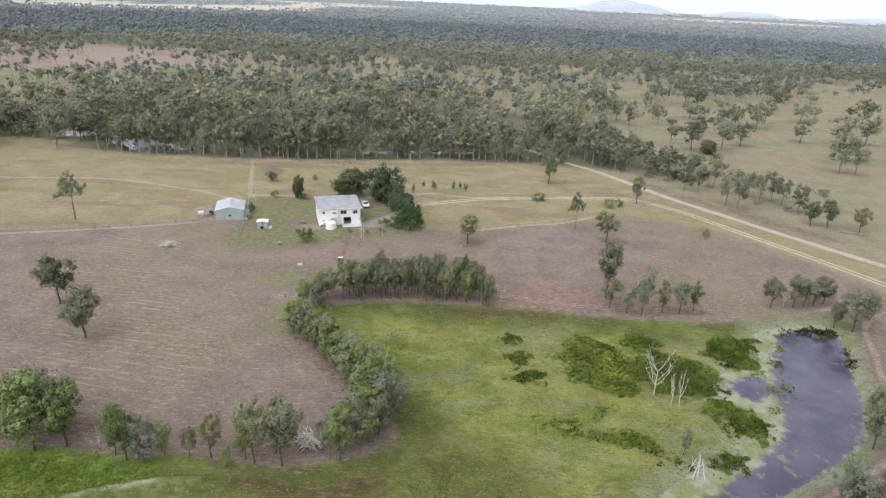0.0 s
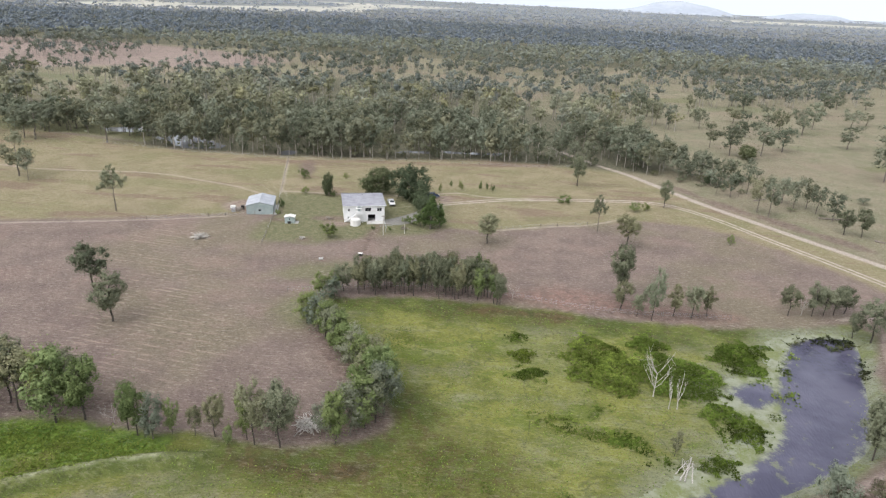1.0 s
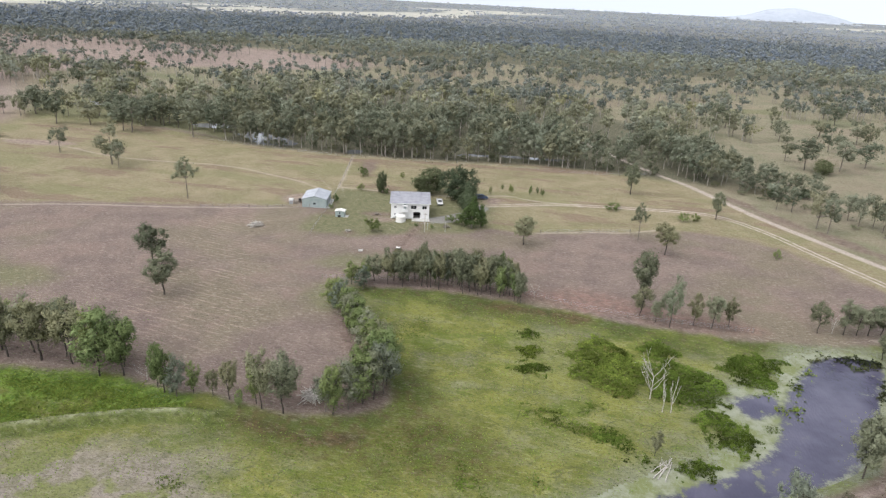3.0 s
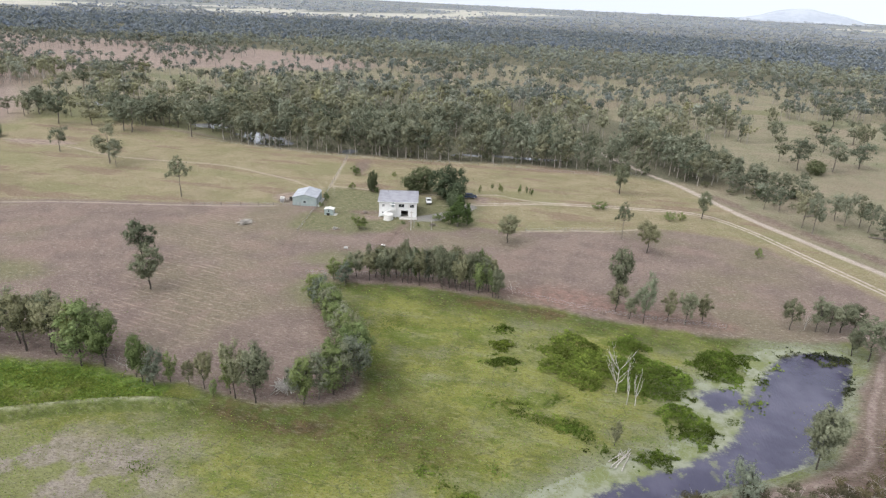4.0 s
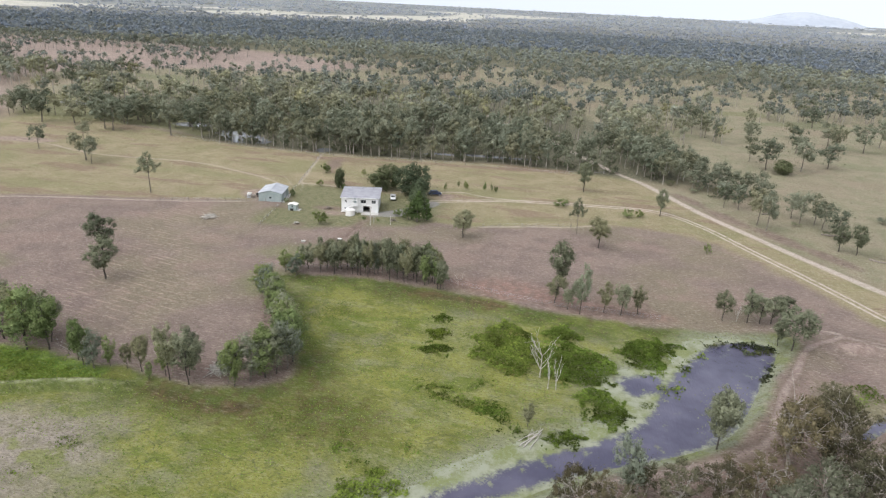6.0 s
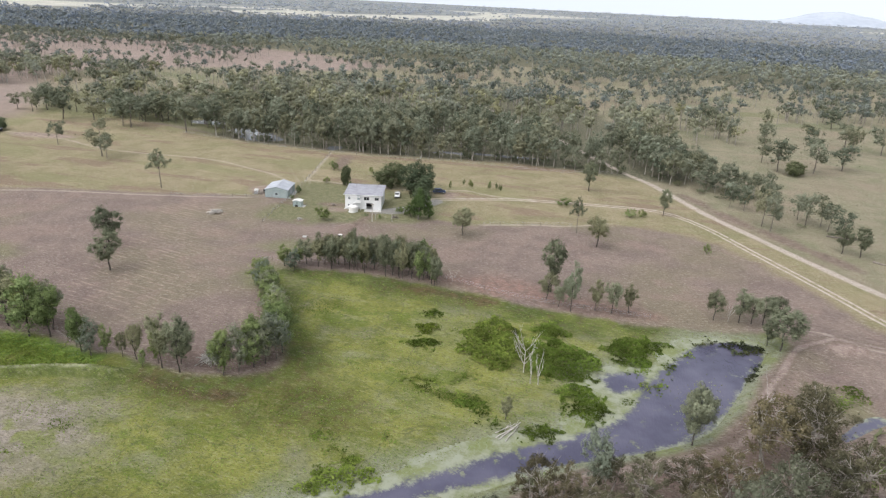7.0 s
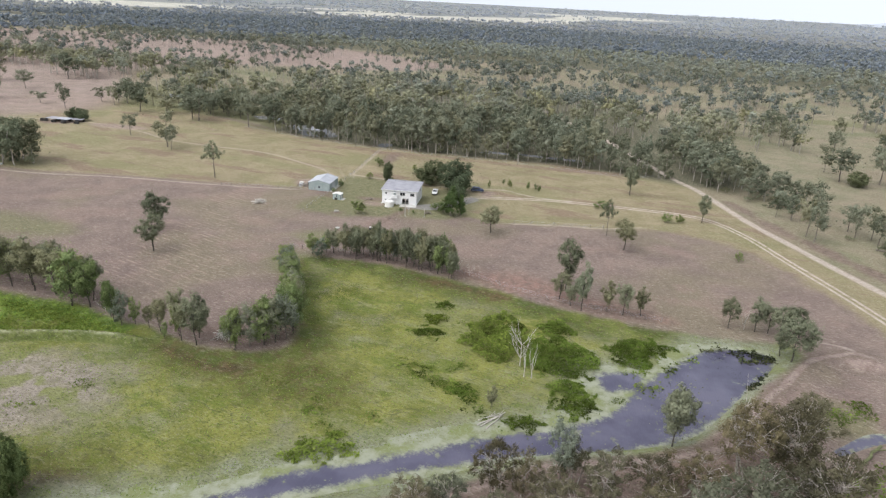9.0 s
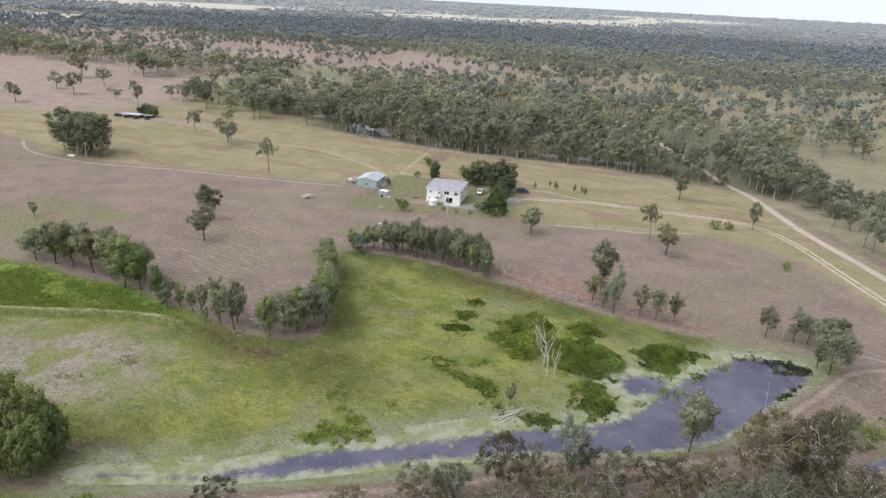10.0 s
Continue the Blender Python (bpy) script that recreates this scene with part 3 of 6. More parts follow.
EARTH = [blob(-24, 83.4, 12, 3.2, 6), blob(-14, 91, 3.6, 8, 25), blob(-23, 107, 3.0, 13, 32), blob(-8, 138.4, 18, 2.4, 2), blob(-28, 170, 1.6, 14, -3), blob(-43, 185.6, 5.5, 2.2, 10), blob(-37, 152.7, 2.6, 1.4), blob(-46, 166, 2, 2),
         blob(-57, 181.5, 4, 1.6, 8), blob(-72, 84, 22, 2.6, 4), blob(79, 90, 7, 9), blob(70, 76, 16, 7, 30), blob(50, 64, 16, 6, 40), blob(-66, 245, 3.0, 13, 14), blob(22, 45, 18, 3.4, 38), blob(88, 227, 12, 2.6, -56), blob(102, 209, 12, 3, -56), blob(113, 195, 10, 3, -55), blob(77, 246, 9, 2.6, -58), blob(-242, 222, 11, 6, 20), blob(-20, 27, 9, 2.2, 30), blob(45, 134.5, 14, 1.6, 2)]
CLAY = [blob(100.5, 133, 4, 2.4, 20), blob(-71, 193, 8, 7), blob(-40, 181, 4, 2.5, 10), blob(-210, 229, 16, 5, 10), blob(-10, 213, 3, 4)]
FIELD = [curve_through([(-1120, 1760), (-860, 1850), (-440, 2280), (-540, 3000), (-660, 2620), (-1000, 2110), (-1180, 1960)], 60, True), blob(-1720, 1560, 420, 240, 40), blob(-1320, 2150, 330, 150, 40), blob(-560, 3300, 420, 200, 10), blob(-1250, 760, 330, 110, 20), blob(1500, 3300, 700, 260, -20)]
GRAVEL = curve_through([(-29, 185), (-22, 183.5), (-15, 191), (-10, 204), (-14, 206), (-19, 196), (-24, 190)], 2, True)


def spacing(fine0, fine1, fine, mid0, mid1, mid, far):
    a = list(np.arange(fine0, fine1 + 0.01, fine))
    a = list(np.arange(mid0, fine0, mid)) + a + list(np.arange(fine1 + mid, mid1, mid))
    lo, hi, step = a[0], a[-1], mid
    while hi < far or lo > -far:
        step *= 1.25
        hi, lo = min(hi + step, far), max(lo - step, -far)
        if hi > a[-1]:
            a.append(hi)
        if lo < a[0]:
            a.insert(0, lo)
    return np.array(a)


XS, YS = spacing(-112, 128, 1.0, -330, 330, 3.5, 4900.0), spacing(24, 232, 1.0, -40, 420, 3.5, 4900.0)
GX, GY = np.meshgrid(XS, YS)
PTS = np.stack([GX.ravel(), GY.ravel()], 1)


def smooth(v, lo, hi):
    t = np.clip((v - lo) / (hi - lo), 0, 1)
    return t * t * (3 - 2 * t)


def pond_edge(pts):
    return np.max([inside(pts, r) for r in POND + LAGOON], 0)


def far_rise(x, y):
    """The country climbs gently towards the skyline."""
    return 34.0 * np.clip((np.hypot(x - 30, y) - 1300) / 3500, 0, 1.1) ** 1.3


def build_ground():
    near = (np.abs(PTS[:, 0]) < 420) & (PTS[:, 1] > -80) & (PTS[:, 1] < 560)
    p = PTS[near]

    def full(v, far=-60.0):
        a = np.full(len(PTS), far)
        a[near] = np.clip(v, -60, 60)
        return a

    swamp, pond = inside(p, SWAMP), pond_edge(p)
    signed = lambda lines: (lambda d: np.take_along_axis(d, np.argmin(np.abs(d), 0)[None], 0)[0])(np.array([to_line(p, l) for l in lines]))
    zones = {"swamp": swamp, "pond": pond, "meadow": inside(p, MEADOW), "lawn": inside(p, LAWN), "lush": inside(p, LUSH), "pale": inside(p, PALE),
             "murk": np.max([inside(p, e) for e in (MURK, MURK_N, MURK_S)], 0), "mown": inside(p, MOWN), "mire": np.max([inside(p, e) for e in MIRE], 0), "red": inside(p, RED), "litter": inside(p, LITTER), "green": np.max([inside(p, e) for e in GREEN], 0),
             "earth": np.max([inside(p, e) for e in EARTH], 0), "gravel": inside(p, GRAVEL), "clay": np.max([inside(p, e) for e in CLAY], 0), "levee": 1.1 - np.abs(to_line(p, LEVEE)), "band": 2.2 - np.abs(to_line(p, BAND)), "road": 1.5 - np.abs(to_line(p, ROAD))}
    z = far_rise(PTS[:, 0], PTS[:, 1])
    lev = np.abs(to_line(p, LEVEE))
    bed = -0.5 * smooth(swamp, -1.5, 4) - 0.7 * smooth(pond, -2.5, 1.5) + 1.25 * (1 - smooth(lev, 0.4, 2.0)) * smooth(swamp, -2, 2)
    bank = 0.9 * smooth(np.abs(to_line(p, PATHWAY)), 7, 1.5)
    rough = np.array([noise.noise((a * 0.05, b * 0.05, 0)) * 0.14 + noise.noise((a * 0.3, b * 0.3, 3)) * 0.04 for a, b in p])
    z[near] = bed + bank + rough * (1 - smooth(swamp, -1, 3) * 0.6)
    nx, ny = len(XS), len(YS)
    i = (np.arange(ny - 1)[:, None] * nx + np.arange(nx - 1)[None]).ravel()
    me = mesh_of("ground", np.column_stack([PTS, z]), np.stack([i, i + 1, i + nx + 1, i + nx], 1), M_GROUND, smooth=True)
    zones = {k: full(v) for k, v in zones.items()}
    zones["plain"], zones["pink"] = inside(PTS, PLAIN), inside(PTS, PINK)
    zones["field"] = np.max([inside(PTS, e) for e in FIELD], 0)
    zones["litter"] = np.where(PTS[:, 1] > 700, PTS[:, 1] - 760, zones["litter"])
    # distance that drives the haze in the far ground colour
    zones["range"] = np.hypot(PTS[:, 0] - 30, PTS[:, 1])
    zones["path"] = full(1.05 - np.abs(to_line(p, PATHWAY)))
    zones["ruts"], zones["trail"] = full(signed(RUTS), 60.0), full(signed(TRAIL), 60.0)
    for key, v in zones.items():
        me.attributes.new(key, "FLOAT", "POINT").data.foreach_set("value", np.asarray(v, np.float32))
    tagged(new("ground", me), "dry brown and green farmland reaching to the horizon", "ground", kind="structure")
    return z.reshape(ny, nx)


GROUND_Z = build_ground()


def ground_z(x, y):
    i, j = np.clip(np.searchsorted(XS, x) - 1, 0, len(XS) - 2), np.clip(np.searchsorted(YS, y) - 1, 0, len(YS) - 2)
    u, v = (x - XS[i]) / (XS[i + 1] - XS[i]), (y - YS[j]) / (YS[j + 1] - YS[j])
    g = GROUND_Z
    return g[j, i] * (1 - u) * (1 - v) + g[j, i + 1] * u * (1 - v) + g[j + 1, i] * (1 - u) * v + g[j + 1, i + 1] * u * v


def water_sheet(name, ring, level, cell, label, mat, rim):
    lo, hi = ring.min(0) - 5, ring.max(0) + 5
    xs, ys = np.arange(lo[0], hi[0], cell), np.arange(lo[1], hi[1], cell)
    X, Y = np.meshgrid(xs, ys)
    p = np.stack([X.ravel(), Y.ravel()], 1)
    d = pond_edge(p)
    nx, ny = len(xs), len(ys)
    i = (np.arange(ny - 1)[:, None] * nx + np.arange(nx - 1)[None]).ravel()
    quads = np.stack([i, i + 1, i + nx + 1, i + nx], 1)
    quads = quads[d[quads].max(1) > -rim]
    used, inv = np.unique(quads, return_inverse=True)
    me = mesh_of(name, np.column_stack([p[used], np.full(len(used), level)]), inv.reshape(-1, 4), mat)
    me.attributes.new("pond", "FLOAT", "POINT").data.foreach_set("value", d[used].astype(np.float32))
    tagged(new(name, me), label, "water", kind="structure")


water_sheet("water", POND[0], -0.5, 0.75, "slate-violet pond water edged with pale green scum", M_WATER, 4.0)
water_sheet("water", POND[2], -0.5, 0.75, "narrow slate-violet creek water behind olive gums", M_WATER, 2.0)
for ring in LAGOON:
    water_sheet("water", ring, -0.3, 1.0, "sky-reflecting creek water with painted sky glare under the gum trees", M_CREEK, 1.5)


# ---- trees: makers ----
def kites(rng, centre, normal, size, slim=0.55, fold=0.12):
    """Sprays of leaves: one folded four-cornered blade at each centre."""
    n = len(centre)
    normal = normal / np.maximum(np.linalg.norm(normal, axis=1, keepdims=True), 1e-6)
    u = np.cross(normal, rng.normal(size=(n, 3)))
    u /= np.maximum(np.linalg.norm(u, axis=1, keepdims=True), 1e-6)
    v = np.cross(normal, u)
    s = np.broadcast_to(np.asarray(size, float), (n,))[:, None] * rng.uniform(0.6, 1.4, (n, 1))
    verts = np.stack([centre + u * s * 0.55, centre + v * s * 0.5 * slim + normal * s * fold, centre - u * s * 0.55, centre - v * s * 0.5 * slim + normal * s * fold], 1)
    return verts.reshape(-1, 3), np.arange(n * 4).reshape(-1, 4)


def lumps(rng, centres, radii, squash=0.9, fine=True):
    """Closed uneven cores that fill the lobes of a crown: corners, faces, outward directions."""
    k = 3 if fine else 2
    g = np.linspace(-1, 1, k)
    pts = np.array([(a, b, c) for a in g for b in g for c in g if max(abs(a), abs(b), abs(c)) > 0.99])
    at = {tuple(np.round(p, 2)): i for i, p in enumerate(pts)}
    quads = []
    for ax in range(3):
        for side in (-1, 1):
            for i in range(k - 1):
                for j in range(k - 1):
                    ring = []
                    for u, v in ((i, j), (i + 1, j), (i + 1, j + 1), (i, j + 1)):
                        p = np.zeros(3)
                        p[ax], p[(ax + 1) % 3], p[(ax + 2) % 3] = side, g[u], g[v]
                        ring.append(at[tuple(np.round(p, 2))])
                    quads.append(ring if side > 0 else ring[::-1])
    d = pts / np.linalg.norm(pts, axis=1, keepdims=True)
    n, m = len(centres), len(pts)
    spin = np.linalg.qr(rng.normal(size=(n, 3, 3)))[0]
    spin *= np.sign(np.linalg.det(spin))[:, None, None]
    dirs = np.einsum("nij,mj->nmi", spin, d)
    away = dirs * rng.uniform(0.75, 1.2, (n, m, 1))
    v = np.asarray(centres)[:, None] + away * np.asarray(radii)[:, None, None] * np.array([1, 1, squash])
    f = np.array(quads)[None] + (np.arange(n) * m)[:, None, None]
    return v.reshape(-1, 3), f.reshape(-1, 4), dirs.reshape(-1, 3)


def puffs(rng, centres, radii, n, squash=0.8, shell=0.45):
    """Places on the shells of n-leaved lobes, with their outward directions."""
    k = len(centres)
    d = rng.normal(size=(k, n, 3))
    d /= np.linalg.norm(d, axis=2, keepdims=True)
    r = rng.uniform(shell, 1.0, (k, n, 1)) ** 0.5
    off = d * r * np.asarray(radii)[:, None, None] * np.array([1, 1, squash])
    p = np.asarray(centres)[:, None] + off
    out = d + rng.normal(size=d.shape) * 0.2 + np.array([0, 0, 0.25])
    return p.reshape(-1, 3), out.reshape(-1, 3)


def tube(points, radii, sides=6):
    points = np.asarray(points, float)
    rings = []
    for i, (p, r) in enumerate(zip(points, radii)):
        d = points[min(i + 1, len(points) - 1)] - points[max(i - 1, 0)]
        d /= np.linalg.norm(d) + 1e-9
        a = np.cross(d, (0.3, 1, 0.1))
        a /= np.linalg.norm(a)
        b = np.cross(d, a)
        t = np.arange(sides) * 2 * np.pi / sides
        rings.append(p + r * (np.cos(t)[:, None] * a + np.sin(t)[:, None] * b))
    faces = [(i * sides + j, i * sides + (j + 1) % sides, (i + 1) * sides + (j + 1) % sides, (i + 1) * sides + j) for i in range(len(points) - 1) for j in range(sides)]
    return np.vstack(rings), np.array(faces)


def joined(pieces):
    verts, faces, base = [], [], 0
    for v, f in pieces:
        verts.append(v)
        faces.append(f + base)
        base += len(v)
    return np.vstack(verts), np.vstack(faces)


def bent(rng, a, b, n=4, sag=0.12):
    a, b = np.array(a, float), np.array(b, float)
    t = np.linspace(0, 1, n)[:, None]
    wob = rng.normal(size=(n, 3)) * np.linalg.norm(b - a) * 0.009
    wob[0] = wob[-1] = 0
    return a + (b - a) * t + wob + np.array([0, 0, 1]) * np.linalg.norm(b - a) * sag * np.sin(np.pi * t)


def rounded(me, normals):
    """Lets foliage take the light as the soft mass that it hangs in."""
    normals = normals / np.maximum(np.linalg.norm(normals, axis=1, keepdims=True), 1e-6)
    me.shade_smooth()
    me.normals_split_custom_set_from_vertices(normals.astype(np.float32))
    return me


def tree_meshes(name, seed, h=10.0, w=6.0, bole=0.35, lobes=22, leaves=110, blade=0.3, leaf_mat=None, bark=None, shape="round", stems=1, girth=0.014, twig=0, droop=1.1, size=(0.2, 0.36), core=0.46, fine=False, limbs=16):
    """The trunk with its limbs, and the crown, of one tree."""
    rng = np.random.default_rng(seed)
    zc, hz, hw = h * (bole + 1) / 2, h * (1 - bole) / 2, w / 2
    c, tries = [], 0
    ph, sway = rng.uniform(0, 6.28, 3), rng.normal(size=2) * 0.1
    while len(c) < lobes:
        p = rng.uniform(-1, 1, 3)
        tries += 1
        if np.linalg.norm(p) > 1 or (np.linalg.norm(p) < 0.5 and rng.random() < 0.6):
            continue
        az = math.atan2(p[1], p[0])
        p[:2] *= 1 + 0.2 * math.sin(2 * az + ph[0]) + 0.12 * math.sin(3 * az + ph[1])
        p[2] += 0.1 * math.sin(az + ph[2]) * np.hypot(p[0], p[1])
        if shape == "cone":
            p[:2] *= np.clip((1 - p[2]) * 0.5 + 0.05, 0.05, 1)
        elif shape == "umbrella":
            p[2] = abs(p[2]) * 1.5 - 0.5 - 0.35 * np.hypot(p[0], p[1])
        elif shape == "tall":
            p[:2] *= 0.7 + 0.3 * math.cos((p[2] - 0.15) * 1.7)
        q = np.array([(p[0] + sway[0] * p[2]) * hw * 0.8, (p[1] + sway[1] * p[2]) * hw * 0.8, zc + p[2] * hz * 0.86])
        if all(np.linalg.norm((q - o) / np.array([hw, hw, hz])) > 0.3 for o in c) or tries > 400:
            c.append(q)
    c = np.array(c)
    rad = rng.uniform(*size, lobes) * min(hw, hz) * 1.1
    count = np.maximum((leaves * (rad / rad.mean()) ** 2).astype(int), 20)
    pts, outs = [], []
    for q, a, k in zip(c, rad, count):
        clump = rng.normal(size=(6, 3)) + np.array([0, 0, 0.25])
        clump = q + clump / np.linalg.norm(clump, axis=1, keepdims=True) * a * np.array([0.62, 0.62, 0.62 * droop])
        p, out = puffs(rng, clump, a * rng.uniform(0.34, 0.62, 6), max(int(k) // 6, 3), droop)
        out = out * 0.6 + (p - q) / a
        pts.append(p)
        outs.append(out + (q - np.array([0, 0, zc])) / np.array([hw, hw, hz]) * 0.5)
    loose = rng.normal(size=(lobes * leaves // 14, 3)) * np.array([hw * 0.45, hw * 0.45, hz * 0.5]) + np.array([0, 0, zc - 0.12 * hz])
    pts.append(loose)
    outs.append(rng.normal(size=loose.shape) + np.array([0, 0, 0.5]))
    p, out = np.vstack(pts), np.vstack(outs)
    keep = p[:, 2] > 0.12
    blades = kites(rng, p[keep], out[keep], blade, 0.75)
    lv, lf, ld = lumps(rng, c, rad * core, droop, fine)
    v, f = joined([blades, (lv, lf)])
    crown = mesh_of(name + "_crown", v, f, leaf_mat)
    soft = out[keep] + rng.normal(size=(int(keep.sum()), 3)) * 0.12
    rounded(crown, np.vstack([np.repeat(soft, 4, 0), ld + np.array([0, 0, 0.2])]))
    tint = np.ones((len(v), 4), np.float32)
    crown.color_attributes.new("tint", "FLOAT_COLOR", "POINT").data.foreach_set("color", tint.ravel())
    pieces, r0 = [], h * girth
    for s in range(stems):
        lean = rng.normal(size=2) * 0.03 * h
        foot = np.array([0, 0, -0.25]) + (np.array([*(rng.normal(size=2) * 0.06 * w), 0]) if stems > 1 else 0)
        if stems > 1:
            lean = lean + rng.normal(size=2) * 0.12 * w
        top = np.array([lean[0], lean[1], h * (bole + 0.5 * (1 - bole))])
        line = bent(rng, foot, top, 7, 0)
        pieces.append(tube(line, np.linspace(r0 * 1.25, r0 * 0.4, 7) / (1 + 0.35 * (stems - 1)), 6))
        for i, q in enumerate(c):
            if i % stems == s and i < limbs:
                k = int(np.clip(np.searchsorted(line[:, 2], q[2] * 0.72), 2, 6))
                pieces.append(tube(bent(rng, line[k], q, 4, 0.05), np.linspace(r0 * 0.4, r0 * 0.1, 4), 4))
                for _ in range(twig):
                    e = q + rng.normal(size=3) * rad[i] * 0.8
                    pieces.append(tube(bent(rng, line[k] * 0.35 + q * 0.65, e, 3, 0.02), np.linspace(r0 * 0.22, r0 * 0.07, 3), 3))
    v, f = joined(pieces)
    return mesh_of(name + "_trunk", v, f, bark, smooth=True), crown


SPECIES = {}


def species(key, count, **sets):
    SPECIES[key] = [tree_meshes(key, 100 + 17 * i + len(key), **sets) for i in range(count)]
    for t in SPECIES[key]:
        t[0]["h"], t[0]["w"] = sets.get("h", 10.0), sets.get("w", 6.0)


species("gum", 5, lobes=28, leaves=140, bole=0.24, blade=0.24, leaf_mat=M_LEAF, bark=M_DIM, shape="tall", size=(0.19, 0.38), core=0.42)
species("umbrella_gum", 3, lobes=20, leaves=120, bole=0.42, w=7.0, blade=0.24, leaf_mat=M_LEAF, bark=M_BARK, shape="umbrella", size=(0.17, 0.32), core=0.38)
species("row", 5, lobes=26, leaves=156, bole=0.1, w=5.0, blade=0.22, leaf_mat=M_FRESH, bark=M_DIM, shape="tall", girth=0.010, droop=1.3, size=(0.22, 0.42), core=0.34)
species("row_grey", 5, lobes=24, leaves=156, bole=0.2, w=5.0, blade=0.22, leaf_mat=M_LEAF, bark=M_DIM, shape="tall", girth=0.010, droop=1.3, size=(0.2, 0.42), core=0.34)
species("silver", 3, lobes=22, leaves=150, bole=0.1, w=5.0, blade=0.22, leaf_mat=M_SILVER, bark=M_BARK, shape="tall", girth=0.010, droop=1.3, size=(0.22, 0.42), core=0.34)
species("shade", 3, lobes=46, leaves=162, bole=0.0, w=11.0, blade=0.34, leaf_mat=M_DARK, bark=M_BARK, girth=0.02, size=(0.2, 0.36), core=0.38)
species("pine", 2, lobes=40, leaves=118, bole=0.0, w=6.5, blade=0.28, leaf_mat=M_PINE, bark=M_BARK, shape="cone", girth=0.02, size=(0.18, 0.3), core=0.36)
species("bush", 3, h=4.0, w=5.0, lobes=18, leaves=106, bole=0.04, blade=0.2, leaf_mat=M_FRESH, bark=M_BARK, stems=3, girth=0.016, size=(0.2, 0.38), core=0.36)
species("pond_gum", 3, core=0.34, h=10.0, w=8.0, lobes=30, leaves=170, bole=0.2, blade=0.2, leaf_mat=M_DUSK, bark=M_PALE, stems=2, girth=0.016, twig=2, limbs=24, droop=1.0, size=(0.15, 0.32))
species("olive", 5, core=0.26, h=10.0, w=9.0, lobes=34, leaves=170, bole=0.2, blade=0.2, leaf_mat=M_BROWN, bark=M_PALE, stems=3, girth=0.019, twig=3, limbs=28, droop=0.9, size=(0.14, 0.29))
species("wood_gum", 6, limbs=4, h=14.0, w=8.0, lobes=20, leaves=66, bole=0.22, blade=0.42, leaf_mat=M_WOODS, bark=M_PALE, girth=0.010, size=(0.2, 0.4))
species("plain_gum", 5, limbs=5, h=10.0, w=7.0, lobes=18, leaves=72, bole=0.24, blade=0.34, leaf_mat=M_WOODS, bark=M_BARK, girth=0.012, size=(0.18, 0.36), core=0.36)
species("under", 3, h=4.0, w=5.0, lobes=9, leaves=48, bole=0.04, blade=0.32, leaf_mat=M_LEAF, bark=M_BARK, stems=2, limbs=4, girth=0.016, size=(0.24, 0.4))
species("clump_gum", 3, h=14.0, w=8.0, lobes=28, leaves=118, bole=0.2, blade=0.34, leaf_mat=M_LEAF, bark=M_PALE, girth=0.010, limbs=8, size=(0.2, 0.38), core=0.36)
species("bank_gum", 2, h=12.0, w=7.0, lobes=46, leaves=170, bole=0.17, blade=0.24, leaf_mat=M_LEAF, bark=M_DIM, shape="tall", girth=0.010, droop=1.2, size=(0.18, 0.34), core=0.36)
species("bank_tree", 3, h=11.0, w=7.5, lobes=50, leaves=160, bole=0.03, blade=0.25, leaf_mat=M_FRESH, bark=M_DIM, girth=0.012, droop=1.15, size=(0.18, 0.34), core=0.38)
RNG = np.random.default_rng(7)


def tree(key, x, y, h, w, name, label, category="tree", group="", sink=0.0):
    """One tree of a species, standing on the ground, h high and w across."""
    pick = SPECIES[key][int(RNG.integers(len(SPECIES[key])))]
    trunk, crown = pick
    ob = new(name)
    sw, sh = w / trunk["w"], h / trunk["h"]
    z = ground_z(x, y) - sink
    if name == "swamp_tree":
        sw, sh = sw * (1.16 if "row" in label else 1.04), sh * 1.1
    ob.matrix_basis = Matrix.LocRotScale((x, y, z), Euler((0, 0, RNG.uniform(0, 6.28))), (sw, sw * RNG.uniform(0.9, 1.1), sh))
    part("trunk", trunk, None, ob)
    part("crown", crown, None, ob)
    return tagged(ob, label, category, group)


# ---- trees: paddock, garden, pond ----
PADDOCK_TREES = [(-107, 179, 13.9, 9.2), (-82.4, 126.0, 11.4, 8.2), (-70.2, 112.2, 10.4, 8.1), (38, 188.8, 11.7, 6.1), (45, 178.5, 9.1, 8.1), (36.2, 140.4, 14.4, 7.4),
                 (5.0, 173, 8.4, 7.9), (65, 220, 9.5, 5.5), (38, 242, 11.3, 7.5), (121.4, 201, 9.5, 6.5), (117, 203, 8.5, 6), (130, 198, 8.3, 6.1), (-125.5, 97.7, 4.8, 3.7)]
for i, row in enumerate(PADDOCK_TREES):
    tree("gum" if i not in (0, 3) else "umbrella_gum", row[0], row[1], row[2] * 1.06, row[3] * 0.95, "gum_tree", "grey-green gum tree standing alone on dry paddock", group="paddock gum trees")
tree("bush", 76.5, 185.6, 3.4, 2.7, "sapling", "thin grey sapling on dry paddock", "sapling")
for x, y, h, w in ((31, 219, 2.4, 7), (54, 214, 3.2, 5), (58, 216, 2.6, 4)):
    tree("bush", x, y, h, w, "shrub", "olive green shrub beside a wheel track", "shrub", "shrubs by the track")

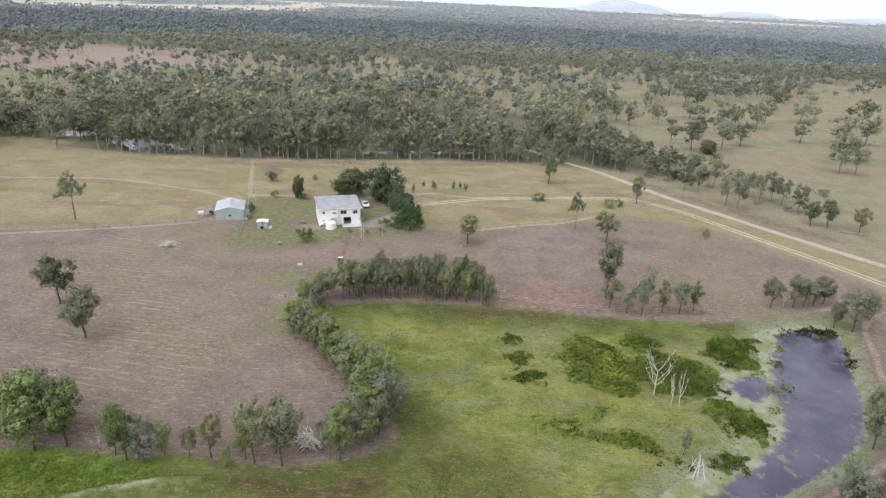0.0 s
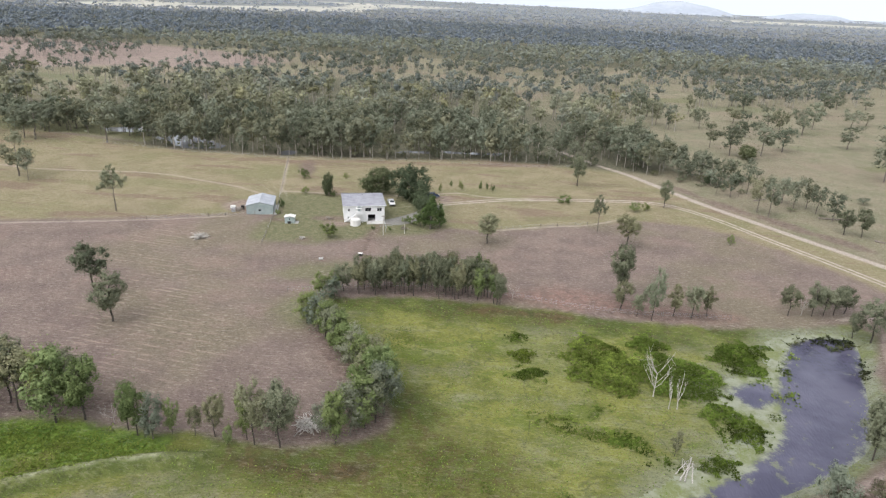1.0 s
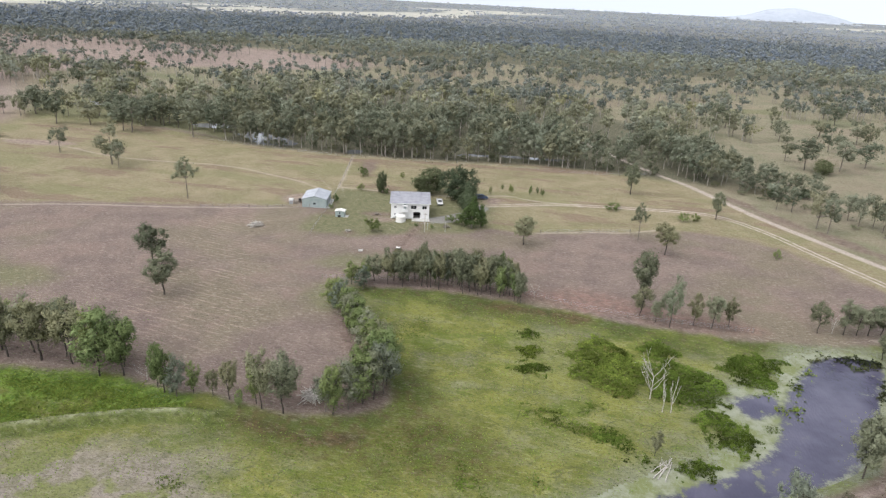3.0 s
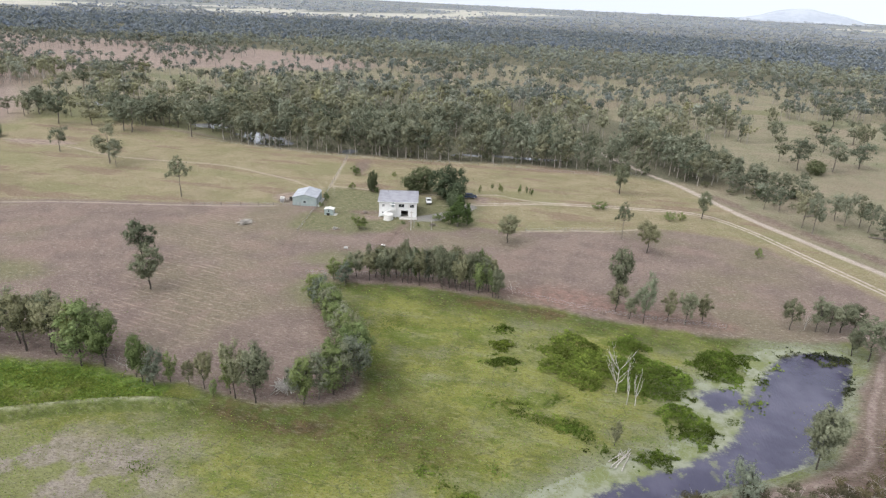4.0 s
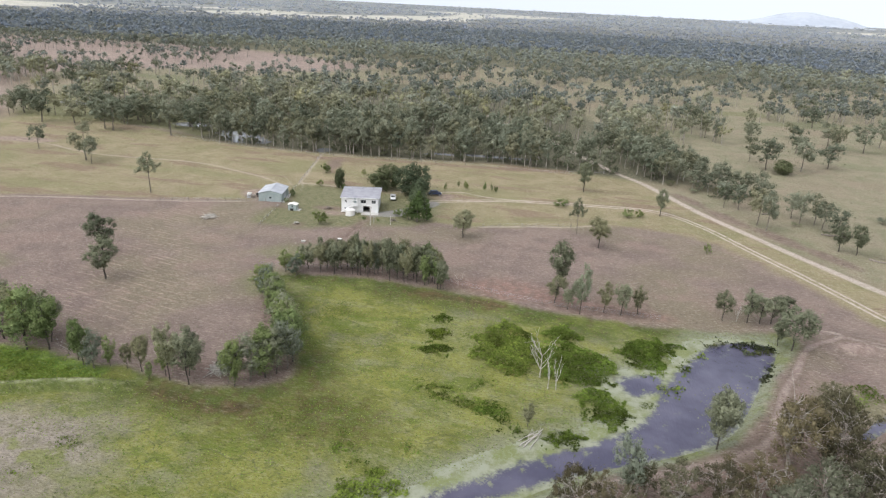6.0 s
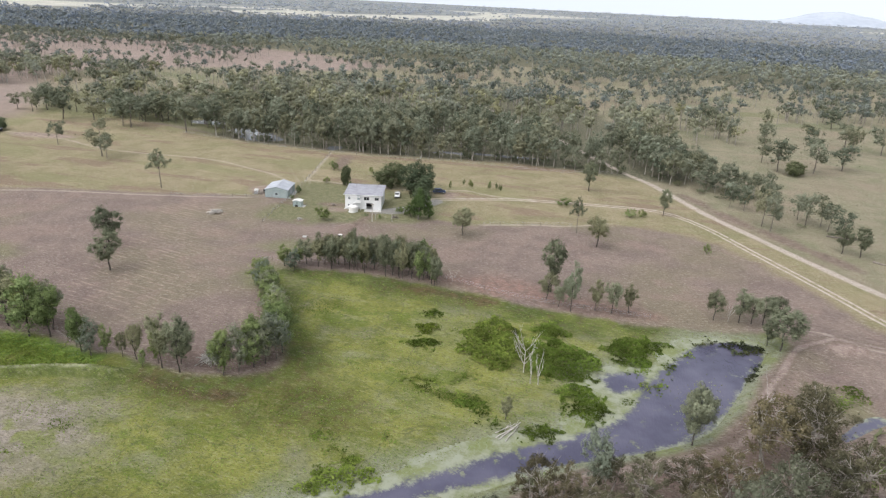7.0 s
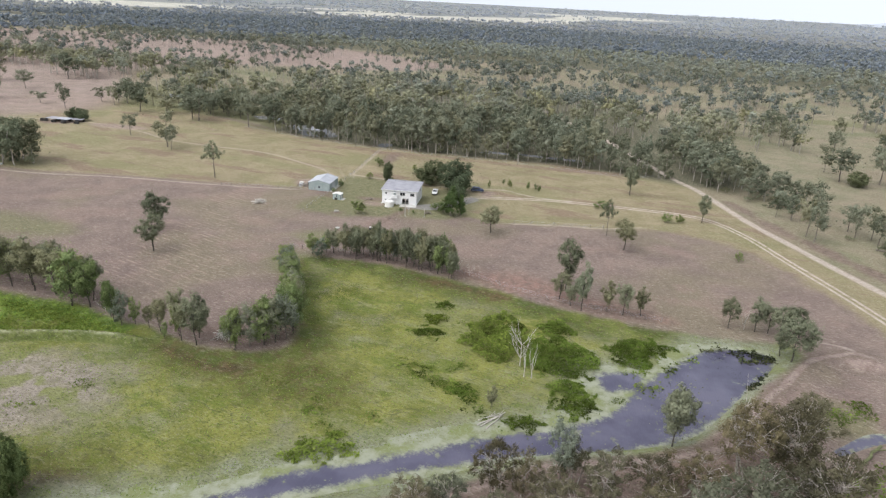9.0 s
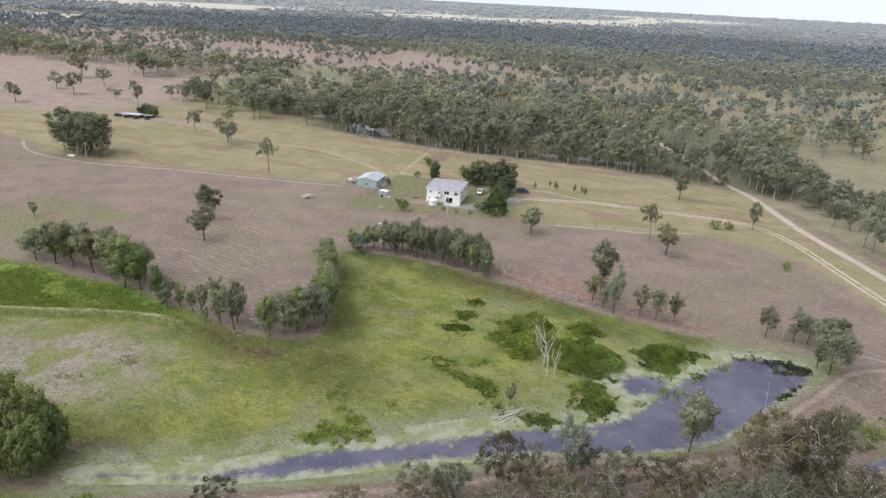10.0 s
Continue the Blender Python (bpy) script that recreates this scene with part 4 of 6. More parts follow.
for x, y, h, w in ((-33.3, 214.8, 9.6, 13.0), (-21.6, 210.5, 12.0, 15.5), (-15.9, 197, 8.2, 7.0)):
    tree("shade", x, y, h, w, "shade_tree", "dense dark green shade tree behind the white house", group="house trees")
tree("pine", -12.1, 182.4, 10.9, 8.6, "conifer", "dark green pointed conifer at the garden's edge")
tree("pine", -9.4, 184.5, 7.5, 5.0, "conifer", "dark green pointed conifer at the garden's edge")
tree("row", -15.2, 183.2, 6.0, 3.6, "garden_tree", "light green garden tree beside dark conifers")
tree("shade", -49.8, 210, 7.7, 5.2, "shade_tree", "narrow dark green tree on the lawn", group="house trees")
tree("bush", -47.4, 208.5, 2.2, 2.6, "shrub", "small dark shrub at a tree's foot", "shrub")
for x, y, h, w in ((-63.2, 228.3, 3.9, 5.2), (-57.3, 209.4, 2.7, 3.7), (-48.4, 231.8, 2.3, 2.6), (-39.5, 168.9, 4.4, 5.8)):
    tree("bush", x, y, h, w, "garden_bush", "rounded green bush on mown grass", "bush", "garden bushes")
for x, y, h, w in ((-17.6, 184.9, 3.0, 5.0), (-20.5, 186.5, 1.6, 2.5), (-59.5, 186, 1.6, 2.0), (-60.5, 193, 3.0, 2.4), (-23.6, 177.5, 1.4, 1.3), (-28.5, 178, 1.2, 1.6)):
    tree("bush", x, y, h, w, "garden_shrub", "low garden shrub near the house", "shrub", "garden shrubs")
for x, y, h, w in ((-12.3, 222, 3.2, 1.6), (-5.3, 226, 3.6, 2.2), (1.7, 227.2, 3.5, 2.0), (4.0, 229, 2.6, 1.6), (6.1, 226.5, 3.1, 1.8), (-9, 230, 2.2, 1.5), (-25, 233, 1.6, 1.6)):
    tree("bush", x, y, h, w, "young_tree", "young planted tree in a line on meadow grass", "young tree", "planted young trees")

POND_TREES = [(42.0, 131.2, 11.0, 4.2), (35.8, 135.2, 6.3, 4.2), (39.0, 132.6, 5.1, 3.2), (47.3, 134.0, 6.8, 3.8), (51.2, 133.8, 7.3, 4.2), (55.1, 135.4, 6.6, 3.4), (74.3, 138.6, 6.7, 4.1), (79.8, 139.4, 7.3, 4.6),
              (82.6, 139.9, 6.0, 4.0), (85.2, 140.6, 6.4, 4.6), (88.2, 142.0, 5.8, 5.0), (86.4, 127.0, 9.1, 6.4), (84.6, 130.5, 5.5, 3.6)]
for x, y, h, w in POND_TREES:
    tree("row_grey", x, y, h * 1.18, w * 1.12, "swamp_gum", "grey-green swamp gum on the pond's far bank", group="pond bank trees")
tree("bank_gum", 66.1, 86.6, 12.0, 7.0, "swamp_gum", "leafy swamp gum standing on the pond's near bank")
tree("silver", 51.3, 69.5, 12.0, 4.8, "swamp_gum", "tall slender grey-leaved gum by the pond")
tree("row_grey", 35.5, 84.5, 4.9, 2.2, "sapling", "small grey-green sapling standing in floating weed", "sapling")

ROW_RNG = np.random.default_rng(19)
for i in range(46):
    x = -24.5 + i * 0.735
    y = 136.9 + ROW_RNG.uniform(-2.4, 2.6) - (1.2 if x > 6 or x < -20 else 0)
    h = (8.9 if -17 < x < 6 else 7.6) + ROW_RNG.uniform(-0.9, 0.9)
    tree(("row_grey", "row", "row_grey", "silver")[int(ROW_RNG.integers(4)) if i % 3 else 0], x, y, h, ROW_RNG.uniform(2.9, 3.9), "swamp_tree", "slim leafy tree in a dense row along the swamp", group="swamp tree rows")
tree("umbrella_gum", -17.5, 143, 4.5, 5.0, "scrub_tree", "spreading dark-leaved scrub tree behind the tree row")
for x, y, h, w, k in ((-32.0, 130.8, 5.8, 3.6, "row"), (-28.8, 129.6, 5.6, 4.2, "silver"), (-27.5, 134.4, 6.6, 4.0, "row_grey"), (-29.5, 134, 5.2, 3.4, "row")):
    tree(k, x, y, h, w, "swamp_tree", "silvery young tree at the end of a tree row" if k == "silver" else "small leafy tree at the end of a tree row", group="swamp tree rows")
ROW_EAST = [(-31.5, 117.6, 6.5), (-28.5, 114.6, 7.6), (-26.3, 112.2, 7.4), (-24.2, 109.6, 7.6), (-22.1, 107.0, 7.6), (-20.3, 104, 7.4), (-18.2, 101.2, 7.8), (-16.2, 98.6, 8.4), (-14.2, 96, 8.8),
            (-12.4, 93.6, 9.4), (-10.9, 91.2, 9.8), (-10.6, 88.4, 9.0), (-13.6, 90.6, 8.6), (-11.6, 86, 8.0), (-13.0, 84.2, 8.2), (-15.0, 86.8, 7.6), (-14.8, 82, 8.2)]
for i, (x, y, h) in enumerate(ROW_EAST):
    tree(("row", "silver", "row", "row_grey", "row")[i % 5], x, y, h * 1.12, 4.5 + RNG.uniform(0, 0.9), "swamp_tree", "bright leafy tree in the curved row along the swamp", group="swamp tree rows")
for x, y, h, w, k in ((-16.7, 79.8, 9.6, 4.6, "row"), (-18.2, 80.4, 7.6, 3.6, "silver"), (-24.7, 78, 10.6, 5.8, "row_grey"), (-28.7, 78.2, 10.6, 4.8, "row_grey"), (-30.2, 79.2, 8.6, 3.6, "row"), (-26.2, 80.4, 8.8, 4.0, "row_grey"), (-35.2, 79.2, 7.3, 3.8, "row_grey"),
                      (-38.4, 79.2, 5.2, 2.6, "row_grey"), (-41.9, 79.1, 6.1, 2.6, "row"), (-44.3, 77.7, 7.4, 4.0, "silver"), (-46.9, 78.1, 9.4, 4.2, "row"), (-49, 79.2, 8.0, 3.4, "row"), (-32.6, 77.6, 3.6, 1.8, "row")):
    tree(k, x, y, h, w, "swamp_tree", "silver-leaved tree at the swamp's edge" if k == "silver" else "leafy dark-trunked tree at the swamp's edge", group="swamp edge trees")
for x, y, h, w in ((-92.4, 77.9, 7.5, 5.7), (-86.2, 79.1, 10.6, 6.6), (-83.4, 81.5, 10.2, 5.6), (-80.5, 79.8, 11.6, 6.4), (-77.2, 82.5, 11.4, 6), (-74.0, 80.6, 12.2, 6.6), (-70.8, 83, 12, 6), (-67.8, 81.2, 12.0, 6.2), (-64.4, 82.6, 10.5, 5.4),
                   (-60.8, 79.4, 12.6, 6.8), (-56.8, 80.6, 11.2, 6.4), (-58.5, 83, 9, 5), (-89, 82.5, 9, 5.4), (-97, 80, 7, 5), (-62, 85, 8.6, 5)):
    tree(("row_grey", "gum", "row")[int(RNG.integers(3))], x, y, h, w * 1.12, "swamp_tree", "tall gum tree in a dense clump beside green swamp grass", group="western clump")
for x, y, h, w in ((-22.4, 32.5, 14.0, 7.4), (-26.6, 32.2, 12.0, 7.6), (-19.4, 29.4, 11.6, 7.6), (-17.4, 33.0, 11.0, 5.6), (-18.8, 35.2, 9.0, 4.8), (-16.6, 30.0, 9.6, 5.8), (-24, 28, 11.0, 7.4), (-31, 32, 11.0, 7)):
    tree("bank_tree", x, y, h, w, "swamp_tree", "broad bright green tree on the swamp's near bank", group="near bank trees")

NEAR_GUMS = [(76.2, 83.6, 15.0, 12.1), (82.5, 85.7, 13.5, 10.5), (84.5, 92.8, 11.4, 11), (87.6, 104.0, 7.0, 7.6), (43.6, 61.0, 11.2, 7.4), (47.2, 63.2, 9.6, 6), (58.0, 68.4, 9.4, 9.2), (53.2, 70.0, 8.4, 5.8),
             (64, 72, 8.4, 8), (70.3, 76.0, 8.2, 9.4), (34.7, 53.0, 7.4, 7.2), (38.5, 55.5, 7.8, 6.4), (11.6, 37.6, 5.4, 6.2), (88, 80, 12, 11), (66, 66, 9, 9), (78, 74, 11, 10), (54, 60, 9, 9),
             (28, 46, 6, 6), (46, 55, 8, 8), (73, 69, 10, 10), (84, 77, 10.5, 10), (51, 64, 8, 8), (40, 51, 7.5, 7)]
for i, row in enumerate(NEAR_GUMS):
    if i % 4 == 3:
        tree("pond_gum", *row, "grey_gum", "grey-green gum with pale limbs among olive gums", group="near bank gums")
        continue
    tree("olive", *row, "olive_gum", "spreading olive-brown gum with bare pale limbs on red earth", group="near bank gums")


# ---- dead timber ----
def dead_tree(x, y, h, w, forks, seed, label, lean=0.0):
    rng = np.random.default_rng(seed)
    ob = thing("dead_tree", label, "dead tree", at=(x, y, ground_z(x, y)), turn=rng.uniform(0, 360))
    top = np.array([lean * h, 0, h * 0.5])
    line = bent(rng, (0, 0, -0.4), top, 6, 0)
    part("trunk", mesh_of("dead_trunk", *tube(line, np.linspace(h * 0.013, h * 0.008, 6), 7), M_BONE, smooth=True), None, ob)
    for i in range(forks):
        a = rng.uniform(0, 6.28)
        k = int(rng.integers(2, 6))
        tip = np.array([math.cos(a) * w / 2 + lean * h * 1.6, math.sin(a) * w / 2, h * rng.uniform(0.65, 1.0)])
        limb = bent(rng, line[k], tip, 6, -0.08)
        pieces = [tube(limb, np.linspace(h * 0.007, h * 0.002, 6), 5)]
        for j in (2, 3, 4, 4):
            pieces.append(tube(bent(rng, limb[j], limb[j] + rng.normal(size=3) * w * 0.13 + np.array([0, 0, h * 0.12]), 4, 0), np.linspace(h * 0.0035, h * 0.0012, 4), 4))
        part("branch", mesh_of("dead_branch", *joined(pieces), M_BONE, smooth=True), None, ob)


dead_tree(35.9, 101.2, 9.4, 5.0, 11, 3, "bleached bare dead tree with upswept branches in the swamp")
dead_tree(37.8, 97.6, 7.6, 1.6, 4, 4, "slender bleached dead tree standing in swamp weed")
dead_tree(39.2, 97.8, 8.2, 1.8, 4, 8, "slender bleached dead tree standing in swamp weed")
dead_tree(7.0, 139.5, 4.0, 3.2, 6, 11, "leafless grey dead sapling beside the tree row")
dead_tree(11.5, 137.5, 3.4, 3.0, 6, 12, "leafless grey dead sapling beside the tree row")
dead_tree(-52.0, 80.5, 3.6, 4.0, 7, 13, "leafless grey dead scrub at the paddock's edge")
dead_tree(77.5, 139.5, 5.0, 2.6, 6, 14, "leafless grey dead sapling on the pond bank")


def fallen(x, y, length, turn, seed, label, r=0.22, wood=M_BONE):
    rng = np.random.default_rng(seed)
    ob = thing("fallen_log", label, "log", at=(x, y, ground_z(x, y) + r * 0.8), turn=turn)
    part("trunk", mesh_of("log", *tube(bent(rng, (-length / 2, 0, 0), (length / 2, 0, 0.1), 7, 0.0), np.linspace(r, r * 0.55, 7), 8), wood, smooth=True), None, ob)
    for i in range(3):
        a = np.array([length * rng.uniform(-0.1, 0.4), 0, 0.05])
        part("branch", mesh_of("log_branch", *tube(bent(rng, a, a + np.array([length * 0.25, rng.normal() * length * 0.16, 0.4]), 4, 0.03), np.linspace(r * 0.45, r * 0.15, 4), 5), wood, smooth=True), None, ob)


for x, y, length, turn, seed, r in ((36.9, 81.6, 6.4, 66, 1, 0.13), (36.4, 81.2, 5.6, 59, 2, 0.11), (37.4, 81.0, 5.2, 74, 6, 0.1), (36.0, 82.0, 4.4, 52, 7, 0.09)):
    fallen(x, y, length, turn, seed, "pale splintered dead tree lying in swamp weed", r)
fallen(121, 219, 9.0, -3, 3, "grey fallen log on the plain beyond the road", 0.3, M_TIMBER)
fallen(127.5, 196, 8.0, -30, 4, "grey fallen log on the plain beyond the road", 0.3, M_TIMBER)
fallen(96.2, 98.6, 10.0, 62, 9, "mossy fallen trunk lying across the creek", 0.34, M_MOSS)
fallen(104, 238, 6.0, 30, 5, "grey fallen log on the plain beyond the road", 0.25, M_TIMBER)


def brush_pile(x, y, r, n, seed, label, mat, name="brush_pile"):
    """A heap of sticks and logs, thrown across one another."""
    rng = np.random.default_rng(seed)
    ob = thing(name, label, "wood pile", at=(x, y, ground_z(x, y)))
    for i in range(n):
        a, d = rng.uniform(0, 6.28), r * rng.uniform(0, 0.6)
        c = np.array([math.cos(a) * d, math.sin(a) * d, 0.1 + (r - d) * 0.35 * rng.uniform(0.2, 1)])
        b = rng.uniform(0, 3.14)
        half = np.array([math.cos(b), math.sin(b), rng.normal() * 0.18]) * r * rng.uniform(0.3, 0.75)
        part("stick", mesh_of("stick", *tube(bent(rng, c - half, c + half, 4, 0.03), np.linspace(0.085, 0.03, 4) * rng.uniform(0.6, 1.5), 5), mat, smooth=True), None, ob)


brush_pile(-73.7, 162.2, 2.6, 80, 21, "grey heap of cut branches on the paddock", M_BONE)
brush_pile(-21.8, 83.8, 2.8, 90, 22, "pale heap of bleached branches under swamp trees", M_BONE)
brush_pile(-19.4, 180.5, 1.6, 16, 23, "small heap of dead prunings beside the drive", M_TIMBER)
brush_pile(-46.5, 166.8, 1.3, 16, 24, "small heap of timber on the lawn", M_BONE)
brush_pile(-43.2, 184.4, 1.8, 14, 25, "dark heap of garden timber on bare soil", M_TIMBER)


# ---- reeds, sedge, scrub: what cannot be counted ----
def tint_mesh(me, colours):
    me.color_attributes.new("tint", "FLOAT_COLOR", "POINT").data.foreach_set("color", np.asarray(colours, np.float32).ravel())
    return me


def scatter_in(rng, ring, n):
    lo, hi = ring.min(0), ring.max(0)
    p = rng.uniform(lo, hi, (n * 3, 2))
    return p[inside(p, ring) > 0][:n]


def reed_bed(ring, mat, high, label, dense=34.0, seed=0, blade=0.34, name="reed_bed"):
    """A low thicket over a patch of the plan: lumps of upward blades, ragged at the edge."""
    rng = np.random.default_rng(seed + 50)
    lo, hi = ring.min(0) - 2.5, ring.max(0) + 2.5
    p = rng.uniform(lo, hi, (int(np.prod(hi - lo) * dense), 2))
    d = inside(p, ring)
    p, d = p[d > -2.5], d[d > -2.5]
    lump = np.array([0.55 + 0.9 * noise.noise((a * 0.55, b * 0.55, seed)) for a, b in p])
    ragged = np.array([noise.noise((a * 0.28, b * 0.28, seed + 9)) * 1.2 + noise.noise((a * 0.8, b * 0.8, seed + 4)) * 0.7 for a, b in p])
    keep = (d + 1.6 * (lump - 0.35) + (1.2 if min(hi - lo) < 9 else 2.6) * ragged + rng.normal(size=len(p)) * 0.4) > 0.6
    p, d, lump = p[keep], d[keep], lump[keep]
    mottle = np.array([noise.noise((a * 0.18, b * 0.18, seed + 3)) for a, b in p])
    top = high * np.clip(0.2 + lump, 0.12, 1.2) * smooth(d, -1.6, 2.4)
    z = np.maximum(np.array([ground_z(a, b) for a, b in p]), np.where(pond_edge(p) > -4, -0.5, -9)) + top * rng.uniform(0.35, 1.0, len(p)) + 0.06
    out = rng.normal(size=(len(p), 3)) * 0.55 + np.array([0, 0, 1.0])
    v, f = kites(rng, np.column_stack([p, z]), out, blade, 0.8)
    tone = np.repeat(0.8 + 0.55 * np.clip(lump, 0, 1) + 0.9 * mottle, 4)
    me = tint_mesh(mesh_of(name, v, f, mat), np.column_stack([tone, tone, tone, np.ones(len(tone))]))
    rounded(me, np.repeat(out + np.array([0, 0, 0.6]), 4, 0))
    tagged(new(name, me), label, "reeds", kind="stuff")


DEEP = "dark green reed thicket rising out of floating weed"
reed_bed(curve_through([(22, 104), (21.5, 112.5), (24.5, 120), (26.5, 123), (29, 119), (33, 117.5), (36, 111), (33.5, 101.5), (27, 100.5)], 2, True), M_REED, 1.3, DEEP, seed=1)
reed_bed(curve_through([(35.3, 111.5), (40, 116), (46.5, 113.5), (50.5, 109), (49.7, 104), (42, 100.2), (36, 103)], 2, True), M_REED, 1.4, DEEP, seed=2)
reed_bed(curve_through([(34.8, 118), (37.8, 125), (43, 121), (40, 116)], 2, True), M_REED, 1.0, DEEP, seed=3)
reed_bed(curve_through([(51, 117), (52.8, 122.5), (56.7, 124), (60.3, 122.8), (64.2, 123.4), (60.5, 118), (58.8, 111.6), (56, 109.4)], 2, True), M_SEDGE, 1.0, "bright green reed thicket beside open water", seed=4)
reed_bed(curve_through([(42, 99), (47.8, 99.4), (52.7, 93), (49.5, 88), (45, 92)], 2, True), M_SEDGE, 0.9, DEEP, seed=5)
reed_bed(curve_through([(39, 80.2), (40.2, 84.4), (44.5, 83.8), (42.5, 80.2)], 2, True), M_REED, 0.9, DEEP, seed=6)
reed_bed(curve_through([(10.5, 56.5), (11.2, 62.5), (15, 64.5), (19, 64.6), (16.8, 59.9)], 2, True), M_REED, 1.0, DEEP, seed=7)
for i, (x, y, rx, ry) in enumerate(((13.5, 105, 3.2, 2.1), (14.4, 112.4, 2.8, 2.0), (11.7, 119, 2.2, 1.8))):
    reed_bed(blob(x, y, rx, ry, 25), M_REED, 0.8, "small dark green reed island in floating weed", seed=8 + i)
for i, (x, y, rx, ry) in enumerate(((25.4, 95.2, 2.6, 1.6), (-33.6, 58.4, 1.7, 1.6), (-36.8, 49.4, 1.8, 1.0), (60.4, 117.5, 1.6, 2.4), (-5.0, 30, 3.0, 1.2), (18, 73.5, 1.4, 1.2))):
    reed_bed(blob(x, y, rx, ry, 35), M_REED, 0.5, "thin patch of dark reeds in floating weed", 9.0, seed=20 + i)
DROWNED = [((69.9, 124.8), (73.5, 128.2)), ((74.5, 127), (79.9, 129)), ((78.5, 127.5), (83.4, 129)), ((79.5, 125.6), (83.4, 127)), ((76.8, 124.6), (80, 125.6)), ((79.8, 115.5), (81.8, 121.5)), ((78.2, 112), (80, 116)), ((60.4, 101.6), (62, 106)), ((62, 107), (63.6, 112)), ((63.4, 112.6), (66, 117.5)), ((66.4, 118), (69, 122.6)), ((57, 108.6), (59, 110.2))]
for i, (a, b) in enumerate(DROWNED):
    a, b = np.array(a), np.array(b)
    side = np.array([-(b - a)[1], (b - a)[0]]) / np.linalg.norm(b - a) * (1.2 if 0 < i < 5 else 0.7)
    reed_bed(np.array([a - side, b - side, b + side, a + side]), M_WET if i < 7 else M_SEDGE, 0.35 if i < 7 else 0.2, "dark drowned reeds and sticks at the water's edge", 14.0 if 0 < i < 7 else 7.0, seed=130 + i, blade=0.45, name="drowned_reeds")
for i, (x, y, rx, ry) in enumerate(((59, 104, 1.2, 1.8), (56, 97.6, 1.6, 1.0), (93, 110, 3.4, 2.4), (96.5, 114.5, 3.0, 3.0), (90, 104.5, 2.4, 1.2), (97.5, 92, 4.2, 4.0), (93, 88.6, 3.0, 2.6), (102, 98, 3.0, 3.0))):
    reed_bed(blob(x, y, rx, ry, 35), M_SEDGE, 0.4, "yellow-green weed clump near open water", 14.0, seed=160 + i, blade=0.3)
for i, (a, b) in enumerate((((20.5, 89.9), (27, 88.3)), ((27, 88.3), (35.4, 82.4)), ((14.5, 92), (20.5, 89.9)), ((8, 70), (14, 66)), ((14, 66), (18, 64.5)), ((5, 76), (8, 70)))):
    a, b = np.array(a), np.array(b)
    n = np.array([-(b - a)[1], (b - a)[0]]) / np.linalg.norm(b - a) * (1.5 if i < 3 else 0.8)
    reed_bed(np.array([a - n, b - n, b + n, a + n]), M_REED, 0.6, "strip of dark reeds along an old channel", 22.0 if i < 3 else 9.0, seed=40 + i)


def tufts(name, ring, n, mat, size, label, seed, lift=0.12, tone=(0.8, 1.2), field=0.0):
    """Loose tufts over a patch of the plan."""
    rng = np.random.default_rng(seed)
    p = scatter_in(rng, ring, n)
    p = p[rng.random(len(p)) < smooth(inside(p, ring), 0, 6)]
    if field:
        keep = np.array([noise.noise((a * 0.12, b * 0.12, seed)) for a, b in p]) + rng.normal(size=len(p)) * 0.1 > field
        p = p[keep]
    z = np.array([ground_z(a, b) for a, b in p]) + lift
    out = rng.normal(size=(len(p), 3)) * 0.5 + np.array([0, 0, 0.9])
    v, f = kites(rng, np.column_stack([p, z]), out, size)
    t = np.repeat(rng.uniform(*tone, len(p)), 4)
    tagged(new(name, tint_mesh(mesh_of(name, v, f, mat), np.column_stack([t, t, t, np.ones(len(t))]))), label, "grass", kind="stuff")


tufts("sedge", LUSH, 26000, M_SEDGE, 0.4, "bright green swamp grass in thick tussocks", 61, 0.12, (0.7, 1.25), -0.25)
tufts("sedge", curve_through([(-22, 108), (-10, 128), (10, 130), (24, 128), (10, 124), (-6, 112), (-4, 96), (4, 84), (8, 74), (-8, 66), (-24, 68), (-34, 71), (-24, 74), (-12, 79), (-7, 88)], 4, True), 9000, M_SEDGE, 0.28,
      "green swamp grass along the tree rows", 62, 0.08, (0.7, 1.1), 0.05)
tufts("weed", SWAMP, 46000, M_SEDGE, 0.27, "scattered tufts of yellow-green swamp weed", 63, 0.04, (0.55, 1.75), -0.15)


